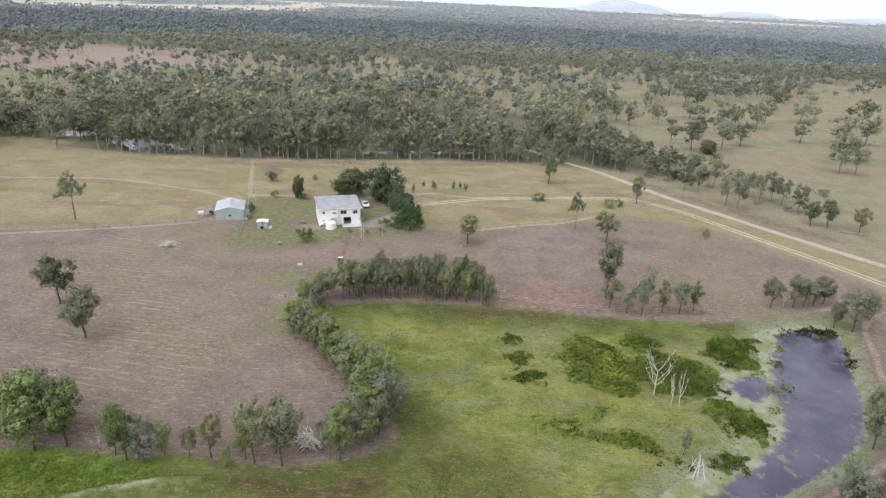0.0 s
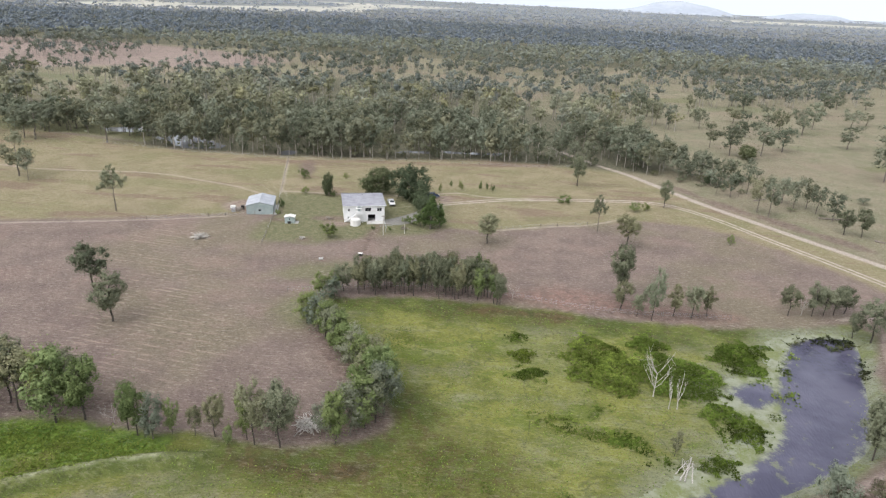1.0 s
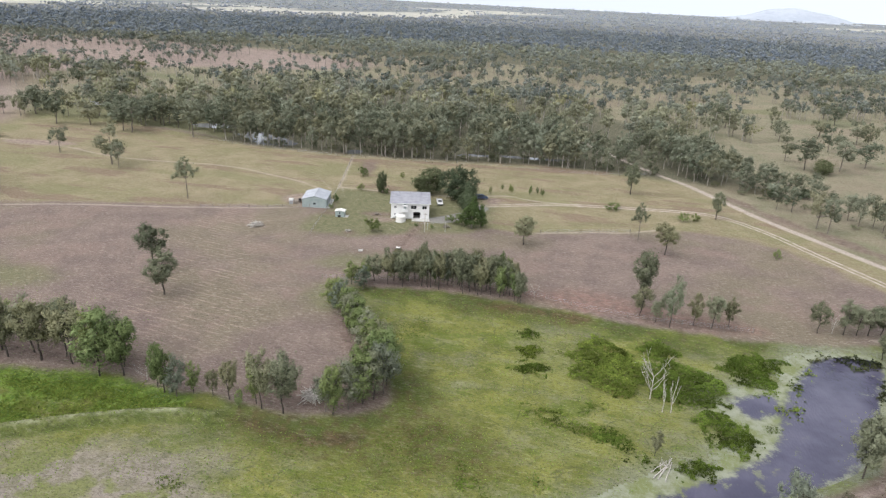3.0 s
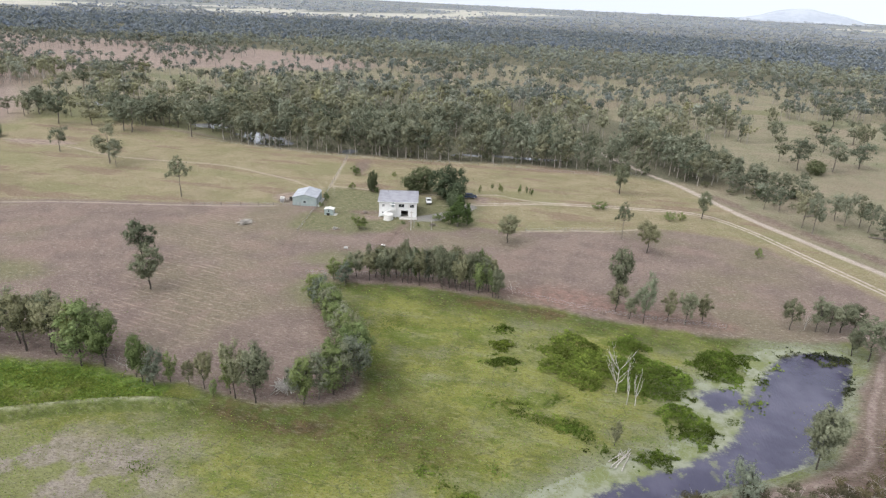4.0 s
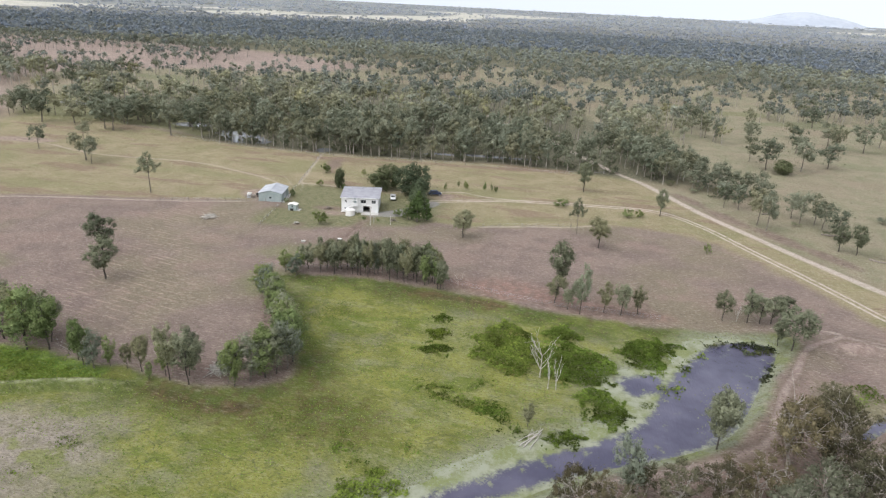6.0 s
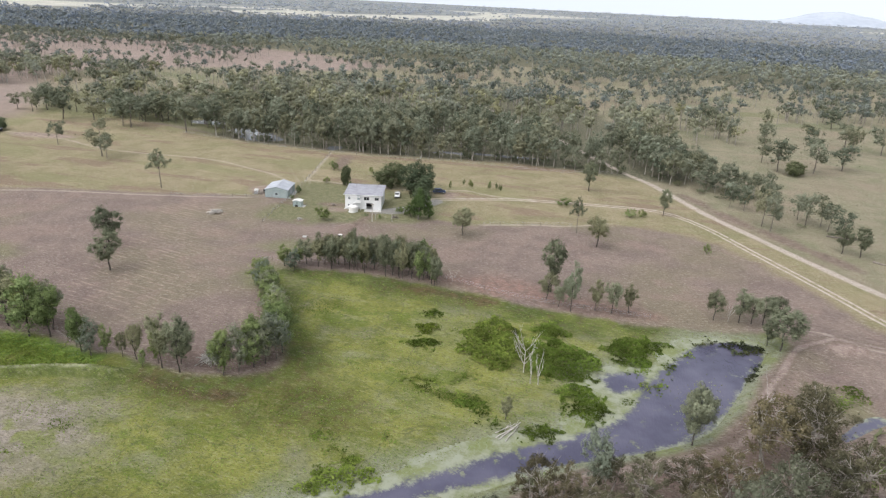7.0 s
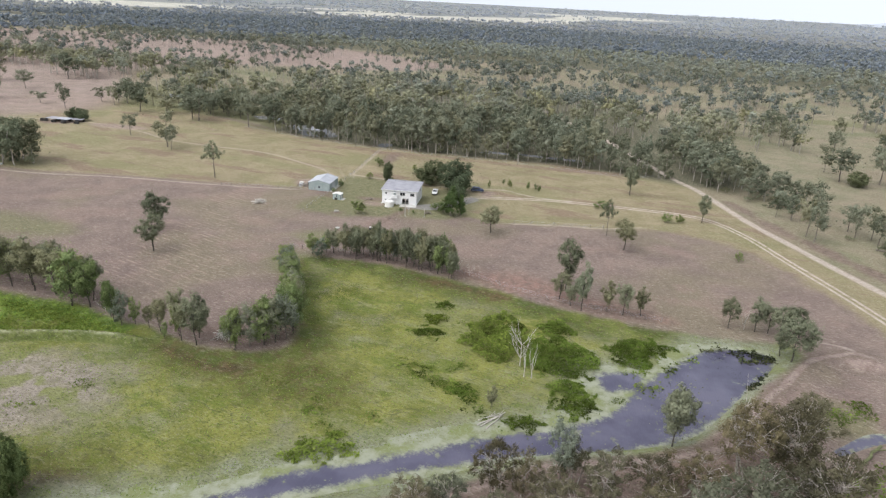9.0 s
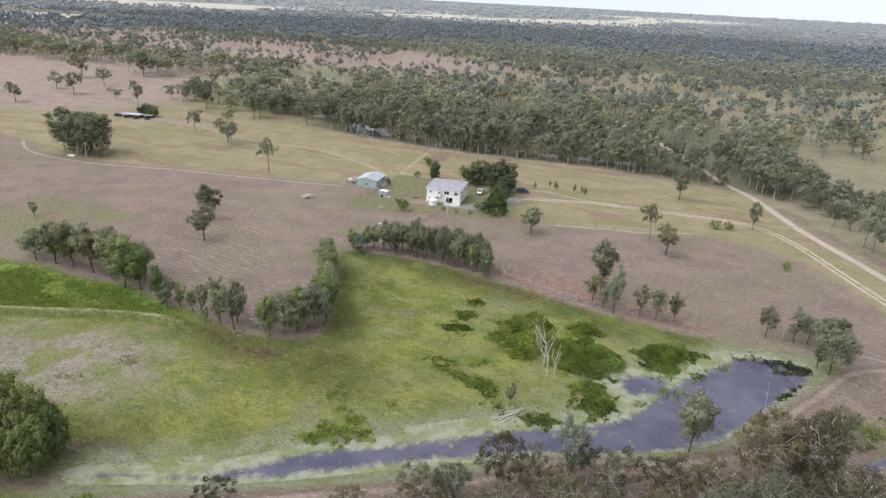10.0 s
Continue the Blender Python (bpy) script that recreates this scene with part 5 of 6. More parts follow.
# ---- woods: tree by tree where they stand apart, massed beyond ----
def wood_density(x, y):
    """Trees to the square metre over the far country."""
    p = np.stack([x, y], 1)
    wood = inside(p, LITTER)
    clump = np.array([noise.noise((a * 0.012, b * 0.012, 5)) for a, b in p])
    fine = np.array([noise.noise((a * 0.03, b * 0.03, 9)) for a, b in p])
    d = np.where(wood > 0, np.clip(1.0 + 1.6 * clump + 1.4 * fine, 0.25, 1.9) / np.where(x > 15, 185.0, np.where(y > 400, 110.0, 74.0)), 0)
    far_y = y + 110 * clump + 50 * fine
    open_land = (y > 275) & (wood <= 0) & (y < 760)
    patchy = np.clip(0.9 + 2.4 * clump + 1.6 * fine, 0.05, 4)
    d = np.where(open_land, patchy / 230.0, d)
    d = np.where(open_land & (x > 56), patchy / np.where(y > 540, 95.0, 160.0), d)
    d = np.where(open_land & (x > -190) & (y > 430), np.clip(0.9 + 1.8 * clump + 1.5 * fine, 0.05, 3) / 150.0, d)
    d = np.where(open_land & (x < -190) & (y > 292) & (far_y < 470), patchy / 85.0, d)
    d = np.where(open_land & (x < -220) & (far_y >= 470), patchy / 260.0, d)
    d = np.where(open_land & (x > -290) & (x < -150) & (y > 279) & (y < 372), np.clip(1.0 + 1.8 * fine, 0.2, 2.4) / 92.0, d)
    apron = (wood <= 0) & (y > 330) & (y < 450) & (x > 40) & (x < 125)
    d = np.where((wood <= 0) & (((x > 56) & (y < 400 + 0.45 * x)) | ((x < -150) & (y < 279)) | ((x < -290) & (y < 345))), 0, d)
    d = np.where(apron, np.clip(1.2 - (x - 40) / 75, 0.15, 1) * np.clip(1 + 2 * fine, 0.2, 2) / 90.0, d)
    far = y + 45 * clump >= 700
    d = np.where(far, (1 / 105.0) * np.clip(0.95 + 1.2 * clump, 0.4, 1.4), d)
    return d


def in_view(x, y):
    a = np.degrees(np.arctan2(x - 30, y))
    return (a > -66) & (a < 40)


def massed(name, pts, rng, high, leaves, blade, mat, bark, label, trunks=True, lobes=5, girth=0.22, core=0.58, wide=(0.5, 0.85), mid=(0.62, 0.32), tones=(0.68, 1.22), haze_fade=False):
    """Many far trees in one mesh."""
    n = len(pts)
    h = rng.uniform(*high, n)
    w = h * rng.uniform(*wide, n)
    base = ground_z(pts[:, 0], pts[:, 1])
    k = leaves // lobes
    lob = rng.normal(size=(n, lobes, 3))
    lob /= np.linalg.norm(lob, axis=2, keepdims=True)
    lob *= rng.uniform(0.2, 0.75, (n, lobes, 1))
    centre = np.stack([pts[:, 0, None] + lob[..., 0] * w[:, None] / 2, pts[:, 1, None] + lob[..., 1] * w[:, None] / 2, base[:, None] + h[:, None] * (mid[0] + mid[1] * lob[..., 2])], 2)
    rad = (np.minimum(w, h * 0.6)[:, None] * rng.uniform(0.22, 0.36, (n, lobes))).ravel()
    p, out = puffs(rng, centre.reshape(-1, 3), rad, k, shell=0.2)
    out = out + rng.normal(size=out.shape) * 0.25
    v, f = kites(rng, p, out, np.repeat(blade * h / np.mean(high), lobes * k), 0.8)
    iv, jf, along = lumps(rng, centre.reshape(-1, 3), rad * core, 0.9, False)
    tone = rng.uniform(*tones, n)
    # crowns lighten with distance, haze carried in the tint
    tone *= np.interp(np.hypot(pts[:, 0] - 30, pts[:, 1]), (1450, 3000), (0.66, 1.0)) if haze_fade else 1.0
    warm = np.clip(rng.normal(size=n) * 0.07, -0.12, 0.14)
    col = np.stack([tone * (1 + warm * 0.6), tone * (1 + warm * 0.2), tone * (1 - warm), np.ones(n)], 1)
    col = np.vstack([np.repeat(col, lobes * k * 4, 0), np.repeat(col, lobes * 8, 0)])
    v, f = np.vstack([v, iv]), np.vstack([f, jf + len(v)])
    slots = np.zeros(len(f), int)
    if trunks:
        ang = np.arange(3) * 2.094
        r = (h * girth / 10)[:, None, None]
        ring = np.stack([np.cos(ang), np.sin(ang), np.zeros(3)], 1)[None]
        lean = rng.normal(size=(n, 1, 3)) * np.array([0.5, 0.5, 0])
        foot = np.stack([pts[:, 0], pts[:, 1], base - 0.2], 1)[:, None] + ring * r
        head = np.stack([pts[:, 0], pts[:, 1], base + h * 0.75], 1)[:, None] + ring * r * 0.4 + lean
        tv = np.concatenate([foot, head], 1).reshape(-1, 3)
        b = np.arange(n)[:, None] * 6 + len(v)
        tf = np.concatenate([b + np.array([j, (j + 1) % 3, (j + 1) % 3 + 3, j + 3])[None] for j in range(3)], 0)
        v, f = np.vstack([v, tv]), np.vstack([f, tf])
        col = np.vstack([col, np.ones((len(tv), 4))])
        slots = np.concatenate([slots, np.ones(len(tf), int)])
    soft = np.vstack([np.repeat(out, 4, 0), along + np.array([0, 0, 0.2])])
    if trunks:
        soft = np.vstack([soft, np.broadcast_to(np.concatenate([ring, ring], 1), (n, 6, 3)).reshape(-1, 3)])
    me = rounded(tint_mesh(mesh_of(name, v, f, [mat, bark], slots), col), soft)
    tagged(new(name, me), label, "woodland", kind="stuff")


def grow_woods():
    rng = np.random.default_rng(77)
    # country between the creek and the first clearings
    p = rng.uniform((-760, 259), (640, 734), (70000, 2))
    p = p[in_view(p[:, 0], p[:, 1])]
    chance = wood_density(p[:, 0], p[:, 1]) * (1400 * 475 / 70000)
    keep = (rng.random(len(p)) < chance) & ((pond_edge(p) < -0.5) | (rng.random(len(p)) < 0.12)) & (np.abs(to_line(p, ROAD)) > 4)
    p = p[keep]
    order = np.argsort(p[:, 1] + 0.15 * np.abs(p[:, 0] - 20))
    p = p[order]
    single, rest = p[:250], p[250:]
    for x, y in single:
        h = rng.uniform(11, 19)
        if inside(np.array([[x, y]]), LITTER)[0] > 0:
            tree("wood_gum", x, y, h, h * rng.uniform(0.45, 0.65), "woodland_gum", "tall pale-trunked gum at the edge of woodland", group="woodland edge gums")
        else:
            h *= 0.8
            tree("plain_gum", x, y, h, h * rng.uniform(0.7, 1.05), "plain_gum", "spreading grey-green gum on open grazing land", group="gums on the plain")
    massed("woodland", rest[rest[:, 1] < 420], rng, (10, 20), 216, 0.6, M_WOODS, M_PALE, "grey-green gum woodland behind the house", lobes=9, wide=(0.5, 0.85), core=0.4)
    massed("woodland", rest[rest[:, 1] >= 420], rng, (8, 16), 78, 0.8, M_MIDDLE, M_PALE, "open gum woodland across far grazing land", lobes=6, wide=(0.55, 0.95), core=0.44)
    # the forest beyond
    ang, dist = rng.uniform(-66, 40, 60000), np.sqrt(rng.uniform(560 ** 2, 1600 ** 2, 60000))
    q = np.stack([30 + np.sin(np.radians(ang)) * dist, np.cos(np.radians(ang)) * dist], 1)
    q = q[(q[:, 1] > 734) | (q[:, 0] < -760) | (q[:, 0] > 640)]
    cell = math.radians(106) * (1600 ** 2 - 560 ** 2) / 2 / 60000
    q = q[rng.random(len(q)) < wood_density(q[:, 0], np.maximum(q[:, 1], 735)) * cell * np.where(np.max([inside(q, e) for e in FIELD], 0) > 0, 0.04, 1)]
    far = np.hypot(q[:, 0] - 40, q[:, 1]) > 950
    massed("forest", q[~far], rng, (11, 19), 40, 1.2, M_MIDDLE, M_PALE, "continuous gum forest in the distance, tinted with painted haze", trunks=False, lobes=5, core=0.5, wide=(0.6, 1.0), tones=(0.72, 1.16))
    massed("forest", q[far], rng, (10, 18), 16, 1.9, M_FAR, M_PALE, "continuous gum forest in the distance, tinted with painted haze", trunks=False, lobes=4, core=0.6, wide=(0.65, 1.1), tones=(0.78, 1.14))
    ang, dist = rng.uniform(-66, 40, 11000), np.exp(rng.uniform(math.log(1500), math.log(4750), 11000))
    q = np.stack([30 + np.sin(np.radians(ang)) * dist, np.cos(np.radians(ang)) * dist], 1)
    gap = np.array([noise.noise((a * 0.0016, b * 0.0032, 2)) for a, b in q])
    gap = np.where((np.max([inside(q, e) for e in FIELD], 0) > 0) & (rng.random(len(q)) > 0.07), 1, gap)
    q = q[gap < 0.4]
    massed("forest", q, rng, (10, 16), 4, 3.6, M_HORIZON, M_PALE, "forest reaching to the horizon, paled with painted haze", trunks=False, lobes=4, core=1.0, wide=(1.4, 3.0), mid=(0.5, 0.25), tones=(0.92, 1.08), haze_fade=True)


grow_woods()
FRONT = curve_through([(-136, 266), (-122, 262.5), (-80, 262.5), (-44, 267), (0, 276), (20, 275), (48, 275)], 4.4)
for i, (x, y) in enumerate(FRONT):
    h = RNG.uniform(11, 17)
    tree("wood_gum", x + RNG.uniform(-1.2, 1.2), y + RNG.uniform(-1, 3.5), h, h * RNG.uniform(0.42, 0.6), "woodland_gum", "tall pale-trunked gum at the edge of woodland", group="woodland edge gums")
for x, y, h in ((-134, 267, 15), (-130, 265.5, 16), (-126, 264.6, 14), (-121.5, 264.5, 17), (-116, 264.5, 15), (-112, 266, 16), (-138, 271, 17), (-143, 275, 16), (-147, 281, 15)):
    tree("wood_gum", x, y, h, h * 0.55, "woodland_gum", "tall pale-trunked gum at the creek's edge", group="woodland edge gums")
for i in range(54):
    x, y = FRONT[int(RNG.integers(len(FRONT)))] + RNG.uniform(-2, 2, 2) + np.array([0, 4.0])
    tree("under", x, y, RNG.uniform(2.2, 4.5), RNG.uniform(3, 5.5), "understorey_bush", "dim green bush under tall gum trunks", "bush", "woodland understorey")
for x, y, h, w in ((80, 258, 2.5, 5), (87, 253, 2.2, 4.5), (94, 249, 2.6, 5), (100, 246, 2.2, 4), (72, 266, 3, 5), (90, 262, 3, 5), (83, 265, 3, 5), (104, 240, 2, 4), (110, 226, 1.8, 4), (118, 220, 1.6, 4), (97, 254, 2.8, 5), (65, 274, 3, 6)):
    tree("under", x, y, h, w, "roadside_scrub", "low dim scrub under roadside gums", "shrub", "roadside scrub")
for x, y, h, w in ((-192, 151.6, 16.5, 11.6), (-179.8, 153.0, 16.8, 12), (-177.6, 159, 15.5, 11.6), (-191.6, 157, 16.5, 13), (-185, 152, 15, 10), (-186, 161, 15, 11), (-197, 156, 13, 9)):
    tree("clump_gum", x, y, h * 1.12, w * 1.15, "woodland_gum", "tall gum in a clump on the open paddock", group="paddock clump")
for x, y, h, w in ((-196, 158, 6, 7), (-190, 155, 5, 7), (-183, 156, 6, 7), (-176, 157, 5.5, 7), (-186, 160, 7, 8)):
    tree("under", x, y, h, w, "understorey_bush", "green scrub under a clump of gums on the paddock", "bush", "paddock clump scrub")
EDGE_GUMS = [(71, 284, 15, 10), (77, 280, 14, 9), (83, 271, 13, 9), (90, 264, 12, 9), (80, 262, 10, 8), (96, 258, 11, 8), (68, 291, 15, 10), (62, 278, 15, 9), (54, 291, 16, 9), (58, 296, 15, 9), (52, 300, 17, 10), (70, 279, 14, 9), (75, 271, 12, 8), (86, 262, 9, 7), (100, 262, 11, 8), (91, 255, 8, 6), (64, 303, 15, 9), (77, 300, 12, 8), (48, 308, 16, 9), (60, 312, 14, 9), (72, 315, 12, 8), (52, 320, 15, 9), (59, 281, 18, 10), (66, 284, 17, 9), (69, 267, 15, 9), (78, 277, 14, 9), (84, 276, 12.6, 8.4), (86, 269, 7.2, 5.9), (91, 270, 13, 9), (96, 271, 9.1, 7.1), (62, 290, 17, 9), (73, 290, 15, 9), (80, 286, 14, 9), (66, 275, 14, 8)]
for row in EDGE_GUMS:
    tree("wood_gum", *row, "woodland_gum", "tall pale-trunked gum at the edge of woodland", group="woodland edge gums")
ROADSIDE_GUMS = [(89, 241, 8.7, 4.3), (94, 240, 9.8, 6.4), (102, 246, 13.2, 6.9), (97, 222, 12.6, 6.9), (99, 217, 13.4, 6.8), (111, 236, 9.7, 6.3), (112, 229, 11.5, 5.7), (117, 230, 10.9, 6.1), (118, 225, 9.7, 6.0), (120, 217, 10.0, 6.8), (142, 241, 2.7, 4.3)]
for x, y, h, w in ROADSIDE_GUMS:
    tree("plain_gum", x, y, h * 1.08, w * 1.3, "roadside_gum", "slender grey-green gum beside the dirt road", group="roadside gums")
PLAIN_GUMS = [(114, 334, 11.5, 6.3), (118, 316, 14.2, 10.9), (134, 320, 14.9, 10.5), (149, 333, 11.5, 10.3), (188, 349, 11.4, 9.0), (224, 420, 10.6, 10.7), (241, 435, 7.3, 7.4), (170, 280, 17.0, 10), (176, 278, 13.1, 7.8), (204, 336, 16.0, 14), (224, 350, 15.0, 12.0), (94, 420, 15, 10), (100, 392, 13.1, 8.3), (101, 422, 10.6, 10.7)]
PLAIN_GUMS += [(104, 378, 9.6, 4.8), (132, 443, 11.8, 6.7), (127, 409, 9.3, 6.2), (124, 389, 10.5, 7.3), (177, 495, 10.2, 10), (176, 468, 11.6, 11), (152, 416, 8, 10), (143, 368, 12.5, 7.9), (167, 400, 12.5, 11), (164, 377, 13.7, 6.4), (181, 386, 15, 11), (196, 408, 15, 10), (232, 473, 14, 10), (256, 507, 9.2, 8.5)]
PLAIN_GUMS += [(281, 515, 8.5, 10.8), (275, 451, 7, 7.7), (270, 428, 14.4, 12.8), (-234, 266, 15.0, 12.7), (-189, 217, 9.9, 5.9), (-158, 208, 14.0, 10), (-152, 204, 9.9, 4.8), (-159, 265, 19.0, 12), (-153, 306, 18, 12), (-196, 265, 13.5, 11.0), (-190, 263, 15, 12), (-218, 270, 11.1, 11.3), (-261, 273, 10.0, 7.3), (-261, 283, 14, 12)]
PLAIN_GUMS += [(-310, 372, 14, 11), (-327, 211, 10.1, 8.1), (-358, 256, 10.7, 9.2), (-330, 249, 13, 10), (-398, 301, 18, 14), (-352, 286, 11.2, 9.6), (-296, 253, 6.7, 6.2), (-271, 249, 12.9, 6.6), (-275, 277, 8.6, 7.0), (-374, 335, 17, 15)]
for x, y, h, w in PLAIN_GUMS:
    tree("plain_gum", x, y, h * 1.15, w * 1.4, "plain_gum", "spreading grey-green gum on open grazing land", group="gums on the plain")
for x, y, h, w in ((-234.5, 229, 6.4, 7.6), (-241, 230, 6.4, 7.4)):
    tree("shade", x, y, h, w, "shade_tree", "dark round tree beside a cluttered yard", group="yard trees")
for x, y, h, w in ((124, 310, 6.8, 10.7), (104, 262, 4, 6), (92, 258, 4, 5)):
    tree("shade", x, y, h, w, "scrub_tree", "low dark bushy tree on open grazing land", group="scrub on the plain")


# ---- hills on the horizon ----
def ridge(name, azimuth, width, high, seed, label):
    rng = np.random.default_rng(seed)
    n, m = 60, 8
    verts = []
    for j in range(m):
        for i in range(n):
            u = i / (n - 1) * 2 - 1
            prof = math.exp(-(u * 2.2) ** 2) + 0.35 * math.exp(-((u - 0.45) * 4) ** 2) + 0.12 * noise.noise((u * 4, seed, 0))
            v = j / (m - 1)
            verts.append((u * width, v * 260, high * max(prof, 0) * math.sin(v * math.pi / 2) + 28))
    i = (np.arange(m - 1)[:, None] * n + np.arange(n - 1)[None]).ravel()
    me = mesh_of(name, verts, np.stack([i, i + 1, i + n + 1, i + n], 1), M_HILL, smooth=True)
    a = radians(azimuth)
    ob = new(name, me)
    ob.matrix_basis = pose(40 + 4500 * math.sin(a), 4500 * math.cos(a), 0, 0, 0, -azimuth)
    tagged(ob, label, "hill", kind="structure")


ridge("backdrop", 13.1, 520, 76, 1, "distant hill on the horizon with haze in its colour")
ridge("backdrop", 22.5, 420, 40, 2, "distant hill on the horizon with haze in its colour")
ridge("backdrop", 31.0, 700, 34, 3, "distant ridge on the horizon with haze in its colour")


# ---- the house ----
def house():
    W, D, HF, HB, T = 12.1, 11.4, 4.95, 5.25, 0.18
    ob = thing("house", "white two-storey weatherboard house with a low grey sheet roof", "house", at=(-33.8, 190.2, ground_z(-34, 186) + 0.02), turn=15.0)
    x0, y0 = -W / 2, -D / 2
    windows = [(1.1, 3.3, 1.7, 4.1), (6.3, 3.2, 8.0, 4.3), (9.9, 3.2, 11.2, 4.2), (1.0, 1.0, 1.5, 1.6)]
    garage, door = (7.1, 0.12, 9.3, 2.2), (4.0, 2.75, 4.85, 4.75)
    front = part("wall", wall_mesh(W, HF, T, windows + [garage, door]), M_WHITE, ob)
    front.location = (x0, y0, 0)
    side_holes = [(2.0, 3.2, 3.6, 4.2), (6.5, 3.2, 8.1, 4.2), (4.5, 0.1, 5.4, 2.1)]
    for sx, turn in ((1, 90), (-1, 90)):
        wall = part("wall", wall_mesh(D - 2 * T, HF, T, side_holes), M_WHITE, ob)
        wall.matrix_basis = pose(sx * W / 2 + (0 if sx > 0 else T), y0 + T, 0, 0, 0, turn)
        for o in side_holes[:2]:
            pane = part("window", boxes((sx * W / 2 - sx * 0.12 - 0.02, y0 + T + o[0], o[1], sx * W / 2 - sx * 0.12 + 0.02, y0 + T + o[2], o[3])), M_GLASS, ob)
            part("frame", boxes((sx * W / 2 - 0.03, y0 + T + o[0] - 0.06, o[1] - 0.08, sx * (W / 2) + sx * 0.05, y0 + T + o[2] + 0.06, o[1])), M_WHITE, pane)
        part("door", boxes((sx * W / 2 - sx * 0.1 - 0.03, y0 + T + 4.5, 0.1, sx * W / 2 - sx * 0.1 + 0.03, y0 + T + 5.4, 2.1)), M_SHED, ob)
    back = part("wall", wall_mesh(W, HF, T, []), M_WHITE, ob)
    back.location = (x0, -y0 - T, 0)
    part("floor", boxes((x0 + T, y0 + T, 2.45, -x0 - T, -y0 - T, 2.62)), M_TIMBER, ob)
    # added near-black sheet, paints the dim inside seen through the garage opening
    part("partition", boxes((x0 + 5.5, y0 + 3.5, 0.0, -x0 - 1.2, y0 + 3.6, 2.44)), M_DARKIN, ob)
    # gable boards under the falling roof
    for sx in (1, -1):
        bm = bmesh.new()
        c = [(y0, HF), (-y0, HF), (-y0, HB)]
        f0 = [bm.verts.new((sx * (W / 2 - 0.03), y, z)) for y, z in c]
        f1 = [bm.verts.new((sx * (W / 2 - 0.13), y, z)) for y, z in c]
        bm.faces.new(f0), bm.faces.new(f1[::-1])
        for i in range(3):
            bm.faces.new((f0[i], f0[(i + 1) % 3], f1[(i + 1) % 3], f1[i]))
        part("gable", bm, M_WHITE, ob)
    # ribbed roof sheet
    bm = bmesh.new()
    n = 62
    ov, slope = 0.45, (HB - HF) / D
    cols = []
    for i in range(n + 1):
        x = x0 - ov + i * (W + 2 * ov) / n
        z = 0.05 if i % 2 else 0.0
        cols.append([bm.verts.new((x, s * (D / 2 + ov), HF + 0.12 + z + slope * (D / 2 + s * (D / 2 + ov)) - d)) for s in (-1, 1) for d in (0, 0.06)])
    for a, b in zip(cols[:-1], cols[1:]):
        for i, j in ((0, 2), (3, 1), (1, 0), (2, 3)):
            bm.faces.new((a[i], a[j], b[j], b[i]))
    roof = part("roof", bm, M_ROOF, ob)
    part("gutter", boxes((x0 - ov, y0 - ov - 0.14, HF + 0.0, -x0 + ov, y0 - ov - 0.01, HF + 0.13)), M_WHITE, roof)
    part("ridge_cap", boxes((x0 - ov, -y0 + ov - 0.25, HB + 0.2, -x0 + ov, -y0 + ov + 0.03, HB + 0.26)), M_ROOF, roof)
    for i, o in enumerate(windows):
        pane = part("window", boxes((x0 + o[0], y0 + 0.09, o[1], x0 + o[2], y0 + 0.12, o[3])), M_GLASS, ob)
        a, b, c, d = x0 + o[0], x0 + o[2], o[1], o[3]
        part("frame", boxes((a - 0.07, y0 - 0.04, c - 0.07, b + 0.07, y0 + 0.03, c), (a - 0.07, y0 - 0.04, d, b + 0.07, y0 + 0.03, d + 0.07),
                            (a - 0.07, y0 - 0.04, c, a, y0 + 0.03, d), (b, y0 - 0.04, c, b + 0.07, y0 + 0.03, d), ((a + b) / 2 - 0.03, y0 + 0.05, c, (a + b) / 2 + 0.03, y0 + 0.088, d)), M_WHITE, pane)
    part("door", boxes((x0 + 4.0, y0 + 0.08, 2.75, x0 + 4.85, y0 + 0.12, 4.75)), M_SHED, ob)
    # landing, hood and stairs to the upper door
    part("landing", boxes((x0 + 3.5, y0 - 1.3, 2.5, x0 + 5.4, y0 - 0.01, 2.72), bevel=0.02), M_WHITE, ob)
    part("hood", boxes((x0 + 3.4, y0 - 1.2, 4.3, x0 + 5.2, y0 - 0.01, 4.42), bevel=0.02), M_WHITE, ob)
    part("balustrade", boxes((x0 + 3.5, y0 - 1.3, 2.73, x0 + 5.4, y0 - 1.25, 3.6), (x0 + 5.35, y0 - 1.24, 2.73, x0 + 5.4, y0 - 0.05, 3.6)), M_WHITE, ob)
    steps = [(x0 + 3.45 - 0.27 * i - 0.28, y0 - 1.25, 2.5 - 0.18 * i - 0.06, x0 + 3.45 - 0.27 * i, y0 - 0.3, 2.5 - 0.18 * i) for i in range(13)]
    for s in steps:
        part("step", boxes(s), M_WHITE, ob)
    for x in (x0 + 3.55, x0 + 5.35):
        part("post", boxes((x - 0.05, y0 - 1.26, 0.0, x + 0.05, y0 - 1.16, 2.49)), M_WHITE, ob)
    part("air_conditioner", boxes((x0 + 8.5, y0 - 0.36, 3.3, x0 + 9.2, y0 - 0.02, 3.85), bevel=0.03), M_WHITE, ob)
    part("downpipe", boxes((-x0 - 0.25, y0 - 0.1, 0.0, -x0 - 0.15, y0 - 0.01, HF)), M_WHITE, ob)
    part("slab", boxes((x0 + 6.6, y0 - 2.6, -0.1, -x0 + 0.1, y0 - 0.005, 0.1), bevel=0.02), M_CONC, ob)
    part("slab", boxes((x0, y0, -0.2, -x0, -y0, 0.0)), M_CONC, ob)
